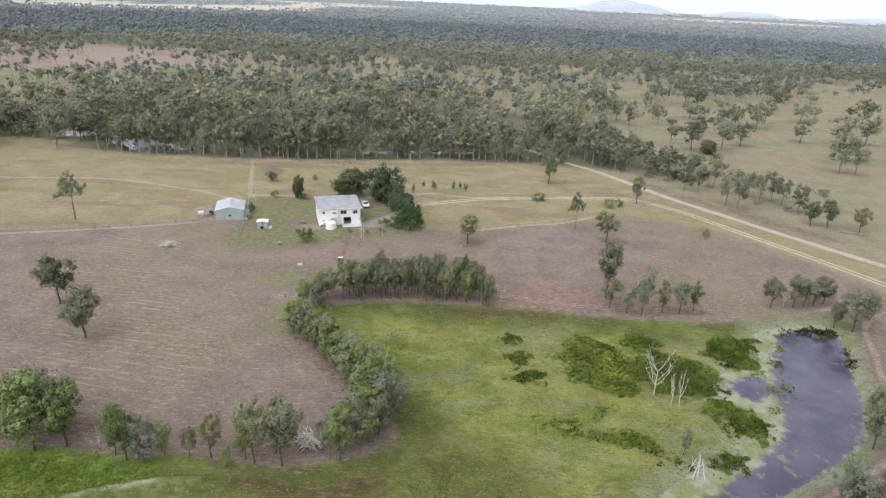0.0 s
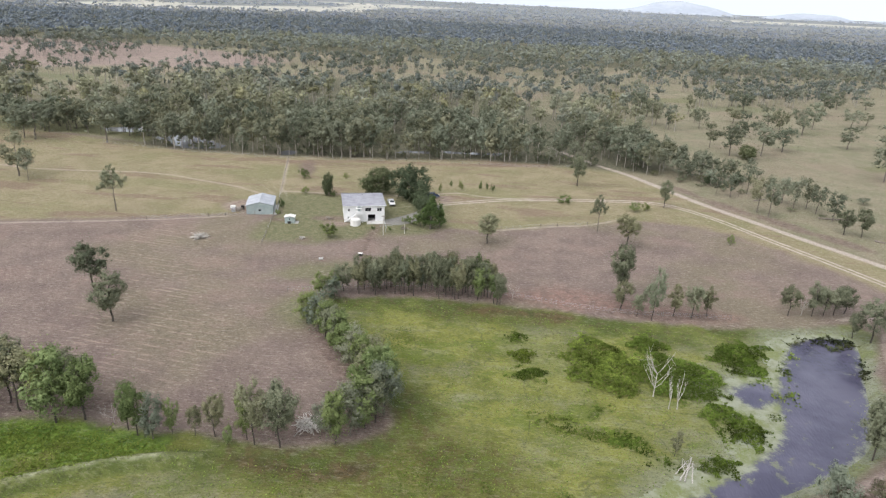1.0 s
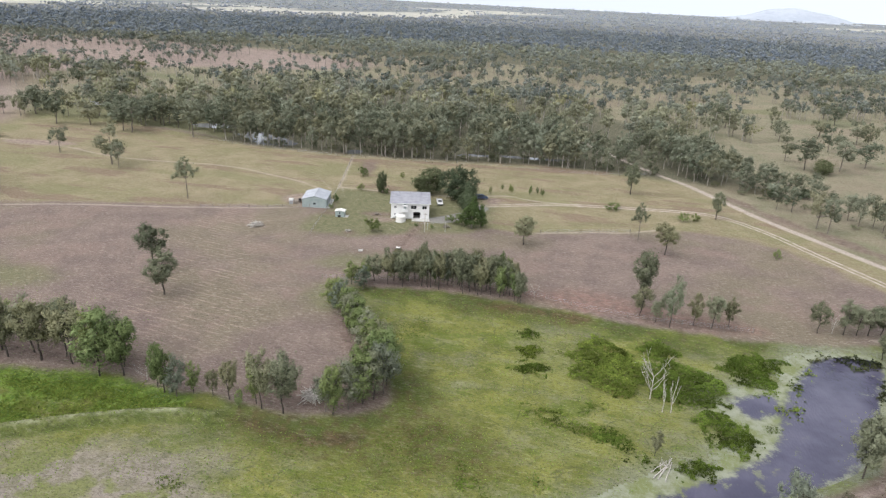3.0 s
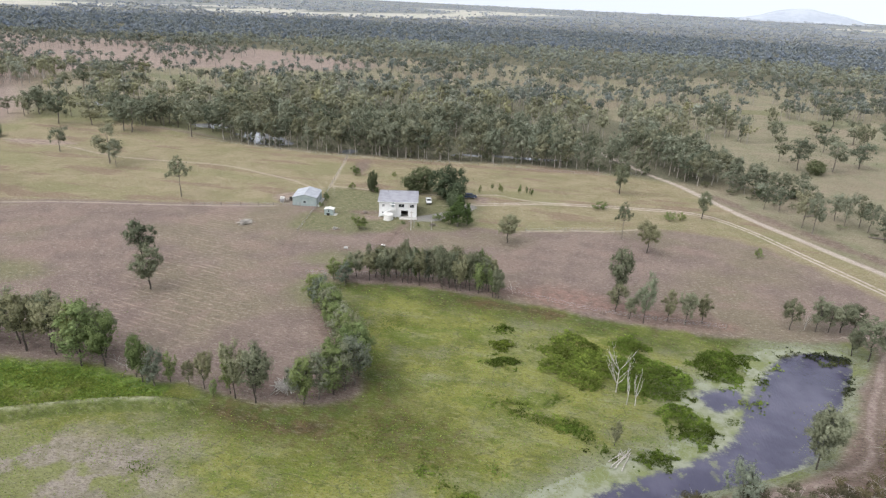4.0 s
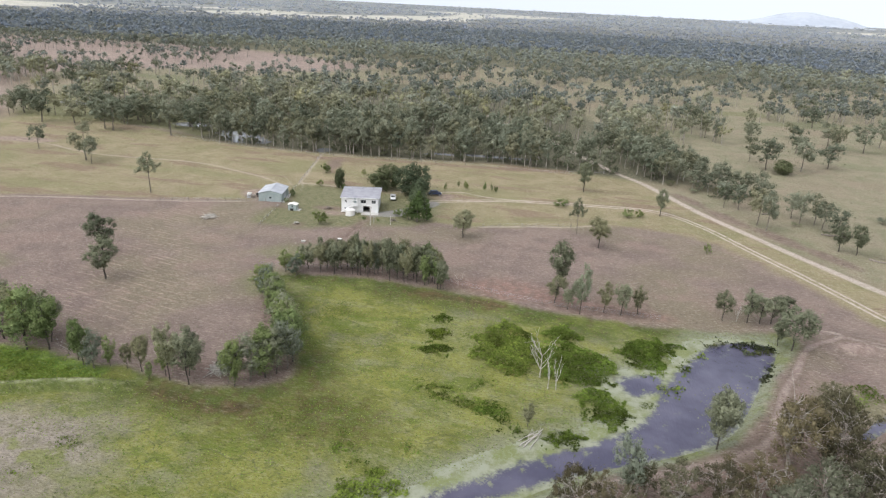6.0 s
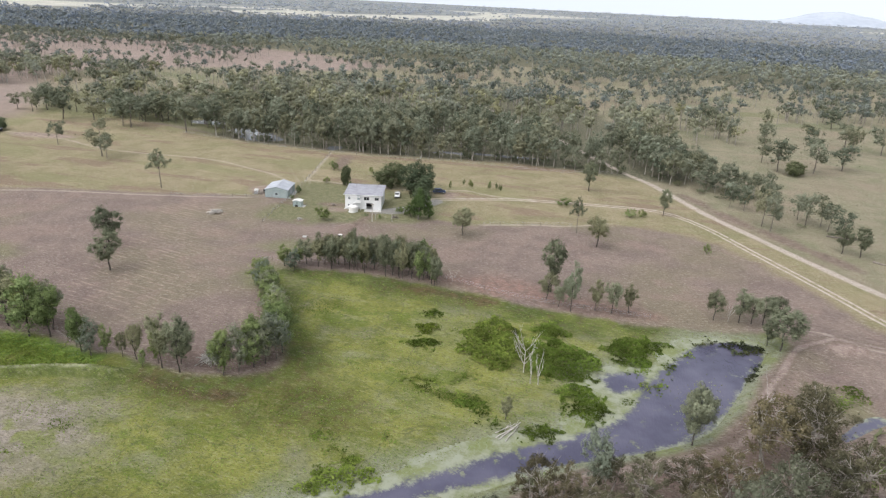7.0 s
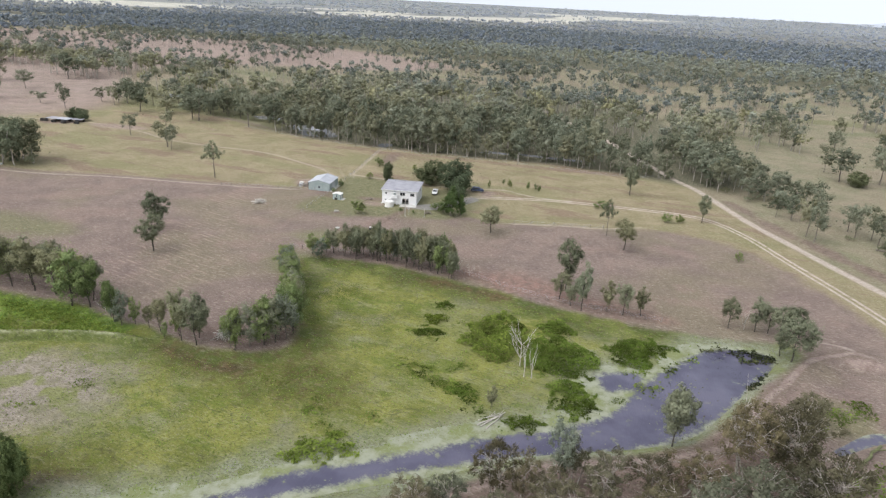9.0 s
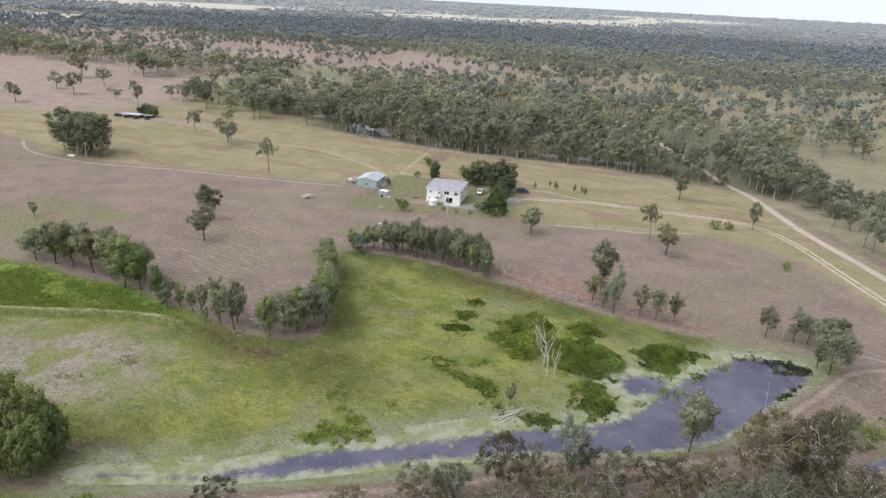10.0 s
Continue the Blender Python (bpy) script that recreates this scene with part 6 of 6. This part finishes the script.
    for i in range(3):
        x = x0 + 2.5 + i * 3.6
        part("roof_vent", cyl(bmesh.new(), x, -y0 - 1.5, HB - 0.1, HB + 0.5, 0.1, seg=10), M_ROOF, ob)


house()


def tank(x, y, r, h, label):
    ob = thing("water_tank", label, "water tank", at=(x, y, ground_z(x, y)))
    bm = bmesh.new()
    prof = [(r, 0.0), (r, h * 0.32), (r * 1.02, h * 0.34), (r, h * 0.36), (r, h * 0.66), (r * 1.02, h * 0.68), (r, h * 0.7), (r, h * 0.95), (r * 0.9, h * 1.04), (r * 0.4, h * 1.12), (0.25, h * 1.14)]
    rings = [[bm.verts.new((a * math.cos(t * 0.2618), a * math.sin(t * 0.2618), z)) for t in range(24)] for a, z in prof]
    for a, b in zip(rings[:-1], rings[1:]):
        for i in range(24):
            bm.faces.new((a[i], a[(i + 1) % 24], b[(i + 1) % 24], b[i]))
    bm.faces.new(rings[-1])
    part("shell", bm, M_TANK, ob)
    part("lid", cyl(bmesh.new(), 0, 0, h * 1.14, h * 1.2, 0.32, 0.28, 14), M_TANK, ob)
    part("pipe", boxes((r + 0.02, -0.05, 0.1, r + 0.12, 0.05, h * 1.0)), M_TANK, ob)
    part("pad", cyl(bmesh.new(), 0, 0, -0.12, 0.0, r + 0.25, seg=24), M_CONC, ob)


tank(-34.4, 181.3, 1.5, 1.8, "round cream plastic rainwater tank before the house")


# ---- sheds and yard ----
def shed(x, y, turn, w, d, h, ridge_h, label, mat, roof_mat):
    ob = thing("shed", label, "shed", at=(x, y, ground_z(x, y)), turn=turn)
    T = 0.1
    front = part("wall", wall_mesh(w, h, T, [(w * 0.45, 1.0, w * 0.55, 1.6)]), mat, ob)
    front.location = (-w / 2, -d / 2, 0)
    part("window", boxes((-w * 0.05, -d / 2 + 0.04, 1.0, w * 0.05, -d / 2 + 0.07, 1.6)), M_GLASS, ob)
    back = part("wall", wall_mesh(w, h, T, []), mat, ob)
    back.location = (-w / 2, d / 2 - T, 0)
    for sx in (-1, 1):
        holes = [(d * 0.3, 0.05, d * 0.62, h - 0.3)] if sx > 0 else []
        wall = part("wall", wall_mesh(d - 2 * T, h, T, holes), mat, ob)
        wall.matrix_basis = pose(sx * w / 2 + (0 if sx > 0 else T), -d / 2 + T, 0, 0, 0, 90)
        if holes:
            door = part("roller_door", boxes(*[(w / 2 - 0.09, -d / 2 + T + d * 0.3, 0.06 + i * 0.2, w / 2 - 0.04 - 0.02 * (i % 2), -d / 2 + T + d * 0.62, 0.255 + i * 0.2) for i in range(int((h - 0.4) / 0.2))]), roof_mat, ob)
    for sy in (-1, 1):
        bm = bmesh.new()
        c = [(-w / 2, h), (w / 2, h), (0, ridge_h)]
        f0 = [bm.verts.new((a, sy * (d / 2 - 0.004), b)) for a, b in c]
        f1 = [bm.verts.new((a, sy * (d / 2 - T), b)) for a, b in c]
        bm.faces.new(f0), bm.faces.new(f1)
        for i in range(3):
            bm.faces.new((f0[i], f0[(i + 1) % 3], f1[(i + 1) % 3], f1[i]))
        part("gable", bm, mat, ob)
    for sx in (-1, 1):
        bm = bmesh.new()
        n = max(16, int(d / 0.22))
        rows = []
        for i in range(n + 1):
            yy = -d / 2 - 0.2 + i * (d + 0.4) / n
            lift = 0.035 if i % 2 else 0.0
            fall = (ridge_h - h) / (w / 2)
            rows.append([bm.verts.new((sx * xx, yy, ridge_h + 0.05 + lift - xx * fall - t)) for xx in (0.02, w / 2 + 0.22) for t in (0, 0.05)])
        for a, b in zip(rows[:-1], rows[1:]):
            for i, j in ((0, 2), (3, 1), (1, 0), (2, 3)):
                bm.faces.new((a[i], a[j], b[j], b[i]))
        part("roof_sheet", bm, roof_mat, ob)
    part("ridge_cap", boxes((-0.16, -d / 2 - 0.22, ridge_h + 0.07, 0.16, d / 2 + 0.22, ridge_h + 0.11)), roof_mat, ob)
    part("slab", boxes((-w / 2 - 0.1, -d / 2 - 0.1, -0.2, w / 2 + 1.1, d / 2 + 0.1, -0.003 + 0.03)), M_CONC, ob)


shed(-65.8, 189.5, 13.4, 7.9, 9.8, 2.9, 3.9, "pale grey-green sheet metal shed with a zinc gable roof", M_SHED, M_ZINC)
shed(-53.7, 179.6, 8.0, 2.8, 2.2, 1.9, 2.15, "small garden shed with a white roof on the lawn", M_SHED, M_TANK)


def lean_to():
    ob = thing("lean_to", "dark open lean-to full of farm clutter beside the shed", "lean-to", at=(-72.6, 187.2, ground_z(-72, 187)), turn=13.4)
    for x in (-2.0, 2.0):
        for y in (-1.8, 1.8):
            part("post", boxes((x - 0.06, y - 0.06, -0.1, x + 0.06, y + 0.06, 1.1)), M_TIMBER, ob)
    for z in (0.35, 0.75, 1.05):
        part("rail", boxes((-2.06, -1.9, z, 2.06, -1.86, z + 0.12)), M_TIMBER, ob)
    part("bench", boxes((-1.6, 0.2, 0.62, 1.6, 1.5, 0.72)), M_TIMBER, ob)


lean_to()


def crate(x, y, sx, sy, sz, turn, label, mat, name="crate", category="crate", lid_mat=None):
    ob = thing(name, label, category, at=(x, y, ground_z(x, y)), turn=turn)
    part("body", boxes((-sx / 2, -sy / 2, 0, sx / 2, sy / 2, sz), bevel=0.03), mat, ob)
    part("lid", boxes((-sx / 2 - 0.03, -sy / 2 - 0.03, sz + 0.002, sx / 2 + 0.03, sy / 2 + 0.03, sz + 0.06)), lid_mat or mat, ob)


crate(-73.4, 186.0, 1.2, 1.0, 0.9, 20, "pale metal crate beside the shed", M_ZINC)
crate(-72.0, 186.6, 1.0, 1.0, 0.7, 50, "weathered timber crate beside the shed", M_TIMBER)
crate(-74.3, 188.0, 1.4, 1.0, 1.1, 5, "white box beside the shed", M_TANK)
crate(-71.4, 188.4, 0.9, 0.8, 1.2, 33, "dark metal box beside the shed", M_DARKIN)
crate(-28.1, 157.0, 1.1, 0.9, 0.7, 0, "low dark pump box with a pale lid on a worn path", M_DARKIN, "pump_box", "pump box", M_TANK)
crate(-37.6, 152.9, 1.1, 0.9, 0.25, 15, "pale concrete cover on bare soil", M_CONC, "bore_cover", "bore cover")
crate(-53.6, 178.2, 0.9, 0.4, 0.6, 8, "dark bin beside the garden shed", M_DARKIN, "bin", "bin")


# ---- vehicles ----
def vehicle(name, x, y, turn, paint, label, ute=False):
    ob = thing(name, label, "car", at=(x, y, ground_z(x, y) + 0.02), turn=turn)
    prof = [(-2.4, 0.45), (-2.42, 0.85), (-2.3, 1.02), (-0.2 if ute else -2.0, 1.05), (-0.1 if ute else -1.75, 1.7), (0.15 if ute else -1.5, 1.76), (0.85, 1.74), (1.35, 1.12), (2.25, 0.98), (2.4, 0.75), (2.38, 0.42)]
    bm = bmesh.new()
    rows = [[bm.verts.new((px, sy * (0.9 if pz < 1.2 else 0.74), pz)) for px, pz in prof] for sy in (-1, 1)]
    n = len(prof)
    for i in range(n):
        bm.faces.new((rows[0][i], rows[0][(i + 1) % n], rows[1][(i + 1) % n], rows[1][i]))
    bm.faces.new(rows[0]), bm.faces.new(rows[1][::-1])
    bmesh.ops.bevel(bm, geom=list(bm.edges), offset=0.035, segments=1, affect="EDGES")
    part("body", bm, paint, ob)
    part("windscreen", boxes((-0.02, -0.68, -0.36, 0.02, 0.68, 0.36)), M_GLASS, ob).matrix_basis = pose(1.13, 0, 1.44, 0, -39, 0)
    for sy in (-1, 1):
        part("side_window", boxes((-0.02 if ute else -1.5, sy * 0.82 - 0.015, 1.18, 0.85, sy * 0.82 + 0.015, 1.6)), M_GLASS, ob).matrix_basis = pose(0, 0, 0)
        part("headlight", boxes((2.3, sy * 0.66 - 0.17, 0.72, 2.42, sy * 0.66 + 0.17, 0.9), bevel=0.02), M_TANK, ob)
        for px in (-1.5, 1.5):
            wheel = part("wheel", cyl(bmesh.new(), px, 0.36, sy * 0.8 - 0.11, sy * 0.8 + 0.11, 0.36, seg=18, axis="y"), M_TYRE, ob)
            part("rim", cyl(bmesh.new(), px, 0.36, sy * 0.8 - 0.12, sy * 0.8 + 0.12, 0.2, seg=12, axis="y"), M_ZINC, wheel)
    part("bumper", boxes((2.36, -0.85, 0.42, 2.5, 0.85, 0.62), bevel=0.03), M_TYRE, ob)
    if ute:
        part("tray", boxes((-2.45, -0.93, 0.9, -0.25, -0.86, 1.25), (-2.45, 0.86, 0.9, -0.25, 0.93, 1.25), (-2.45, -0.86, 0.9, -2.38, 0.86, 1.25), (-2.38, -0.86, 1.06, -0.25, 0.86, 1.09)), M_ZINC, ob)


vehicle("ute", -27.0, 203.6, -72, M_CARW, "white utility vehicle parked on the lawn behind the house", True)
vehicle("car", -14.6, 214.8, 20, M_CARB, "dark blue car parked under shade trees beside the track")


# ---- fences, poles ----
def fence(points, label, gap=4.0, high=1.25, group="paddock fences"):
    line = curve_through(points, gap)
    ob = thing("fence", label, "fence", group)
    post = boxes((-0.07, -0.07, -0.3, 0.07, 0.07, high), bevel=0.015)
    me = bpy.data.meshes.new("post")
    post.to_mesh(me)
    post.free()
    me.materials.append(M_TIMBER)
    tops = []
    for x, y in line:
        p = part("post", me, None, ob)
        z = ground_z(x, y)
        p.location = (x, y, z)
        p.rotation_euler = (RNG.normal() * 0.03, RNG.normal() * 0.03, RNG.uniform(0, 1.5))
        tops.append((x, y, z))
    for hgt in (0.4, 0.8, 1.15):
        part("wire", mesh_of("wire", *tube(np.array(tops) + np.array([0, 0, hgt]), [0.012] * len(tops), 3), M_ZINC), None, ob)


fence([(-77.4, 256), (-66, 210), (-60.5, 188)], "timber post and wire fence along a worn lane", 5.0)
fence([(-60.3, 184.5), (-55.6, 160)], "timber post and wire fence beside the lawn", 3.0)
fence([(-160, 264), (-121, 258), (-72, 257), (-21, 265), (25, 267), (46, 276)], "timber post and wire fence along the woodland's edge", 6.0)
fence([(-40, 132), (-6, 141), (9, 138.5), (33, 133.5), (60, 134.2)], "low post and wire fence along the swamp", 5.0)
fence([(9, 185), (21, 190), (36, 195.4)], "low post and wire fence across the paddock", 5.0)
fence([(-98, 172), (-74, 181), (-61, 186)], "post and wire fence along the paddock", 5.0)


def pole(x, y, h, r, label, arm=0.0, name="power_pole"):
    ob = thing(name, label, "pole", at=(x, y, ground_z(x, y)))
    part("shaft", cyl(bmesh.new(), 0, 0, -0.3, h, r, r * 0.75, 10), M_BONE, ob)
    if arm:
        part("crossarm", boxes((-arm / 2, -0.06, h - 0.45, arm / 2, 0.06, h - 0.32)), M_TIMBER, ob)
        for i in (-1, 1):
            part("insulator", cyl(bmesh.new(), i * arm * 0.42, 0, h - 0.315, h - 0.15, 0.05, seg=8), M_TANK, ob)


pole(-24.8, 173.9, 6.0, 0.14, "pale grey timber power pole beside the house", 1.2)
pole(-19.0, 176.3, 2.9, 0.1, "short bleached post in the garden", 0, "post")


def clothesline(x, y):
    ob = thing("clothesline", "rotary metal clothesline on the lawn", "clothesline", at=(x, y, ground_z(x, y)))
    part("mast", cyl(bmesh.new(), 0, 0, -0.1, 2.2, 0.04, seg=8), M_ZINC, ob)
    for i in range(4):
        a = part("arm", boxes((0.03, -0.02, 2.05, 1.9, 0.02, 2.1)), M_ZINC, ob)
        a.matrix_basis = pose(0, 0, 0, 0, 0, 90 * i + 20)


clothesline(-24.5, 176.2)


# ---- the far yard ----
def yard():
    for i, (x, y, sx, sy, h, turn, roof) in enumerate(((-239, 222.5, 7, 4, 1.7, 10, M_ZINC), (-246, 222, 6, 4, 1.5, 0, M_ROOF), (-233, 225.5, 5, 3, 1.5, 24, M_ROOF))):
        ob = thing("yard_shed", "low open farm shed with a weathered grey roof", "shed", "far yard sheds", at=(x, y, ground_z(x, y)), turn=turn)
        for px in (-sx / 2 + 0.1, 0, sx / 2 - 0.1):
            for py in (-sy / 2 + 0.1, sy / 2 - 0.1):
                part("post", boxes((px - 0.07, py - 0.07, -0.1, px + 0.07, py + 0.07, h)), M_TIMBER, ob)
        bm = bmesh.new()
        n = int(sx / 0.25)
        cols = [[bm.verts.new((-sx / 2 - 0.2 + k * (sx + 0.4) / n, s * (sy / 2 + 0.2), h + 0.05 + 0.12 * s + (0.03 if k % 2 else 0) - t)) for s in (-1, 1) for t in (0, 0.05)] for k in range(n + 1)]
        for a, b in zip(cols[:-1], cols[1:]):
            for p, q in ((0, 2), (3, 1), (1, 0), (2, 3)):
                bm.faces.new((a[p], a[q], b[q], b[p]))
        part("roof", bm, roof, ob)
        part("wall", boxes((-sx / 2, sy / 2 - 0.08, 0, sx / 2, sy / 2 - 0.02, h - 0.1)), M_DARKIN, ob)
    for x, y, sx, sy, sz, turn in ((-249, 219, 3.2, 1.6, 1.3, 20), (-236, 219.5, 2.6, 1.5, 1.2, -15), (-242.5, 219, 1.8, 1.4, 1.0, 40), (-230, 222, 2.4, 1.2, 0.9, 5)):
        crate(x, y, sx, sy, sz, turn, "dark heap of old farm machinery on bare soil", M_DARKIN, "machinery", "machinery")
    crate(-186.0, 150.5, 3.2, 1.6, 0.5, 10, "white trough under clump trees", M_TANK, "trough", "trough")


yard()
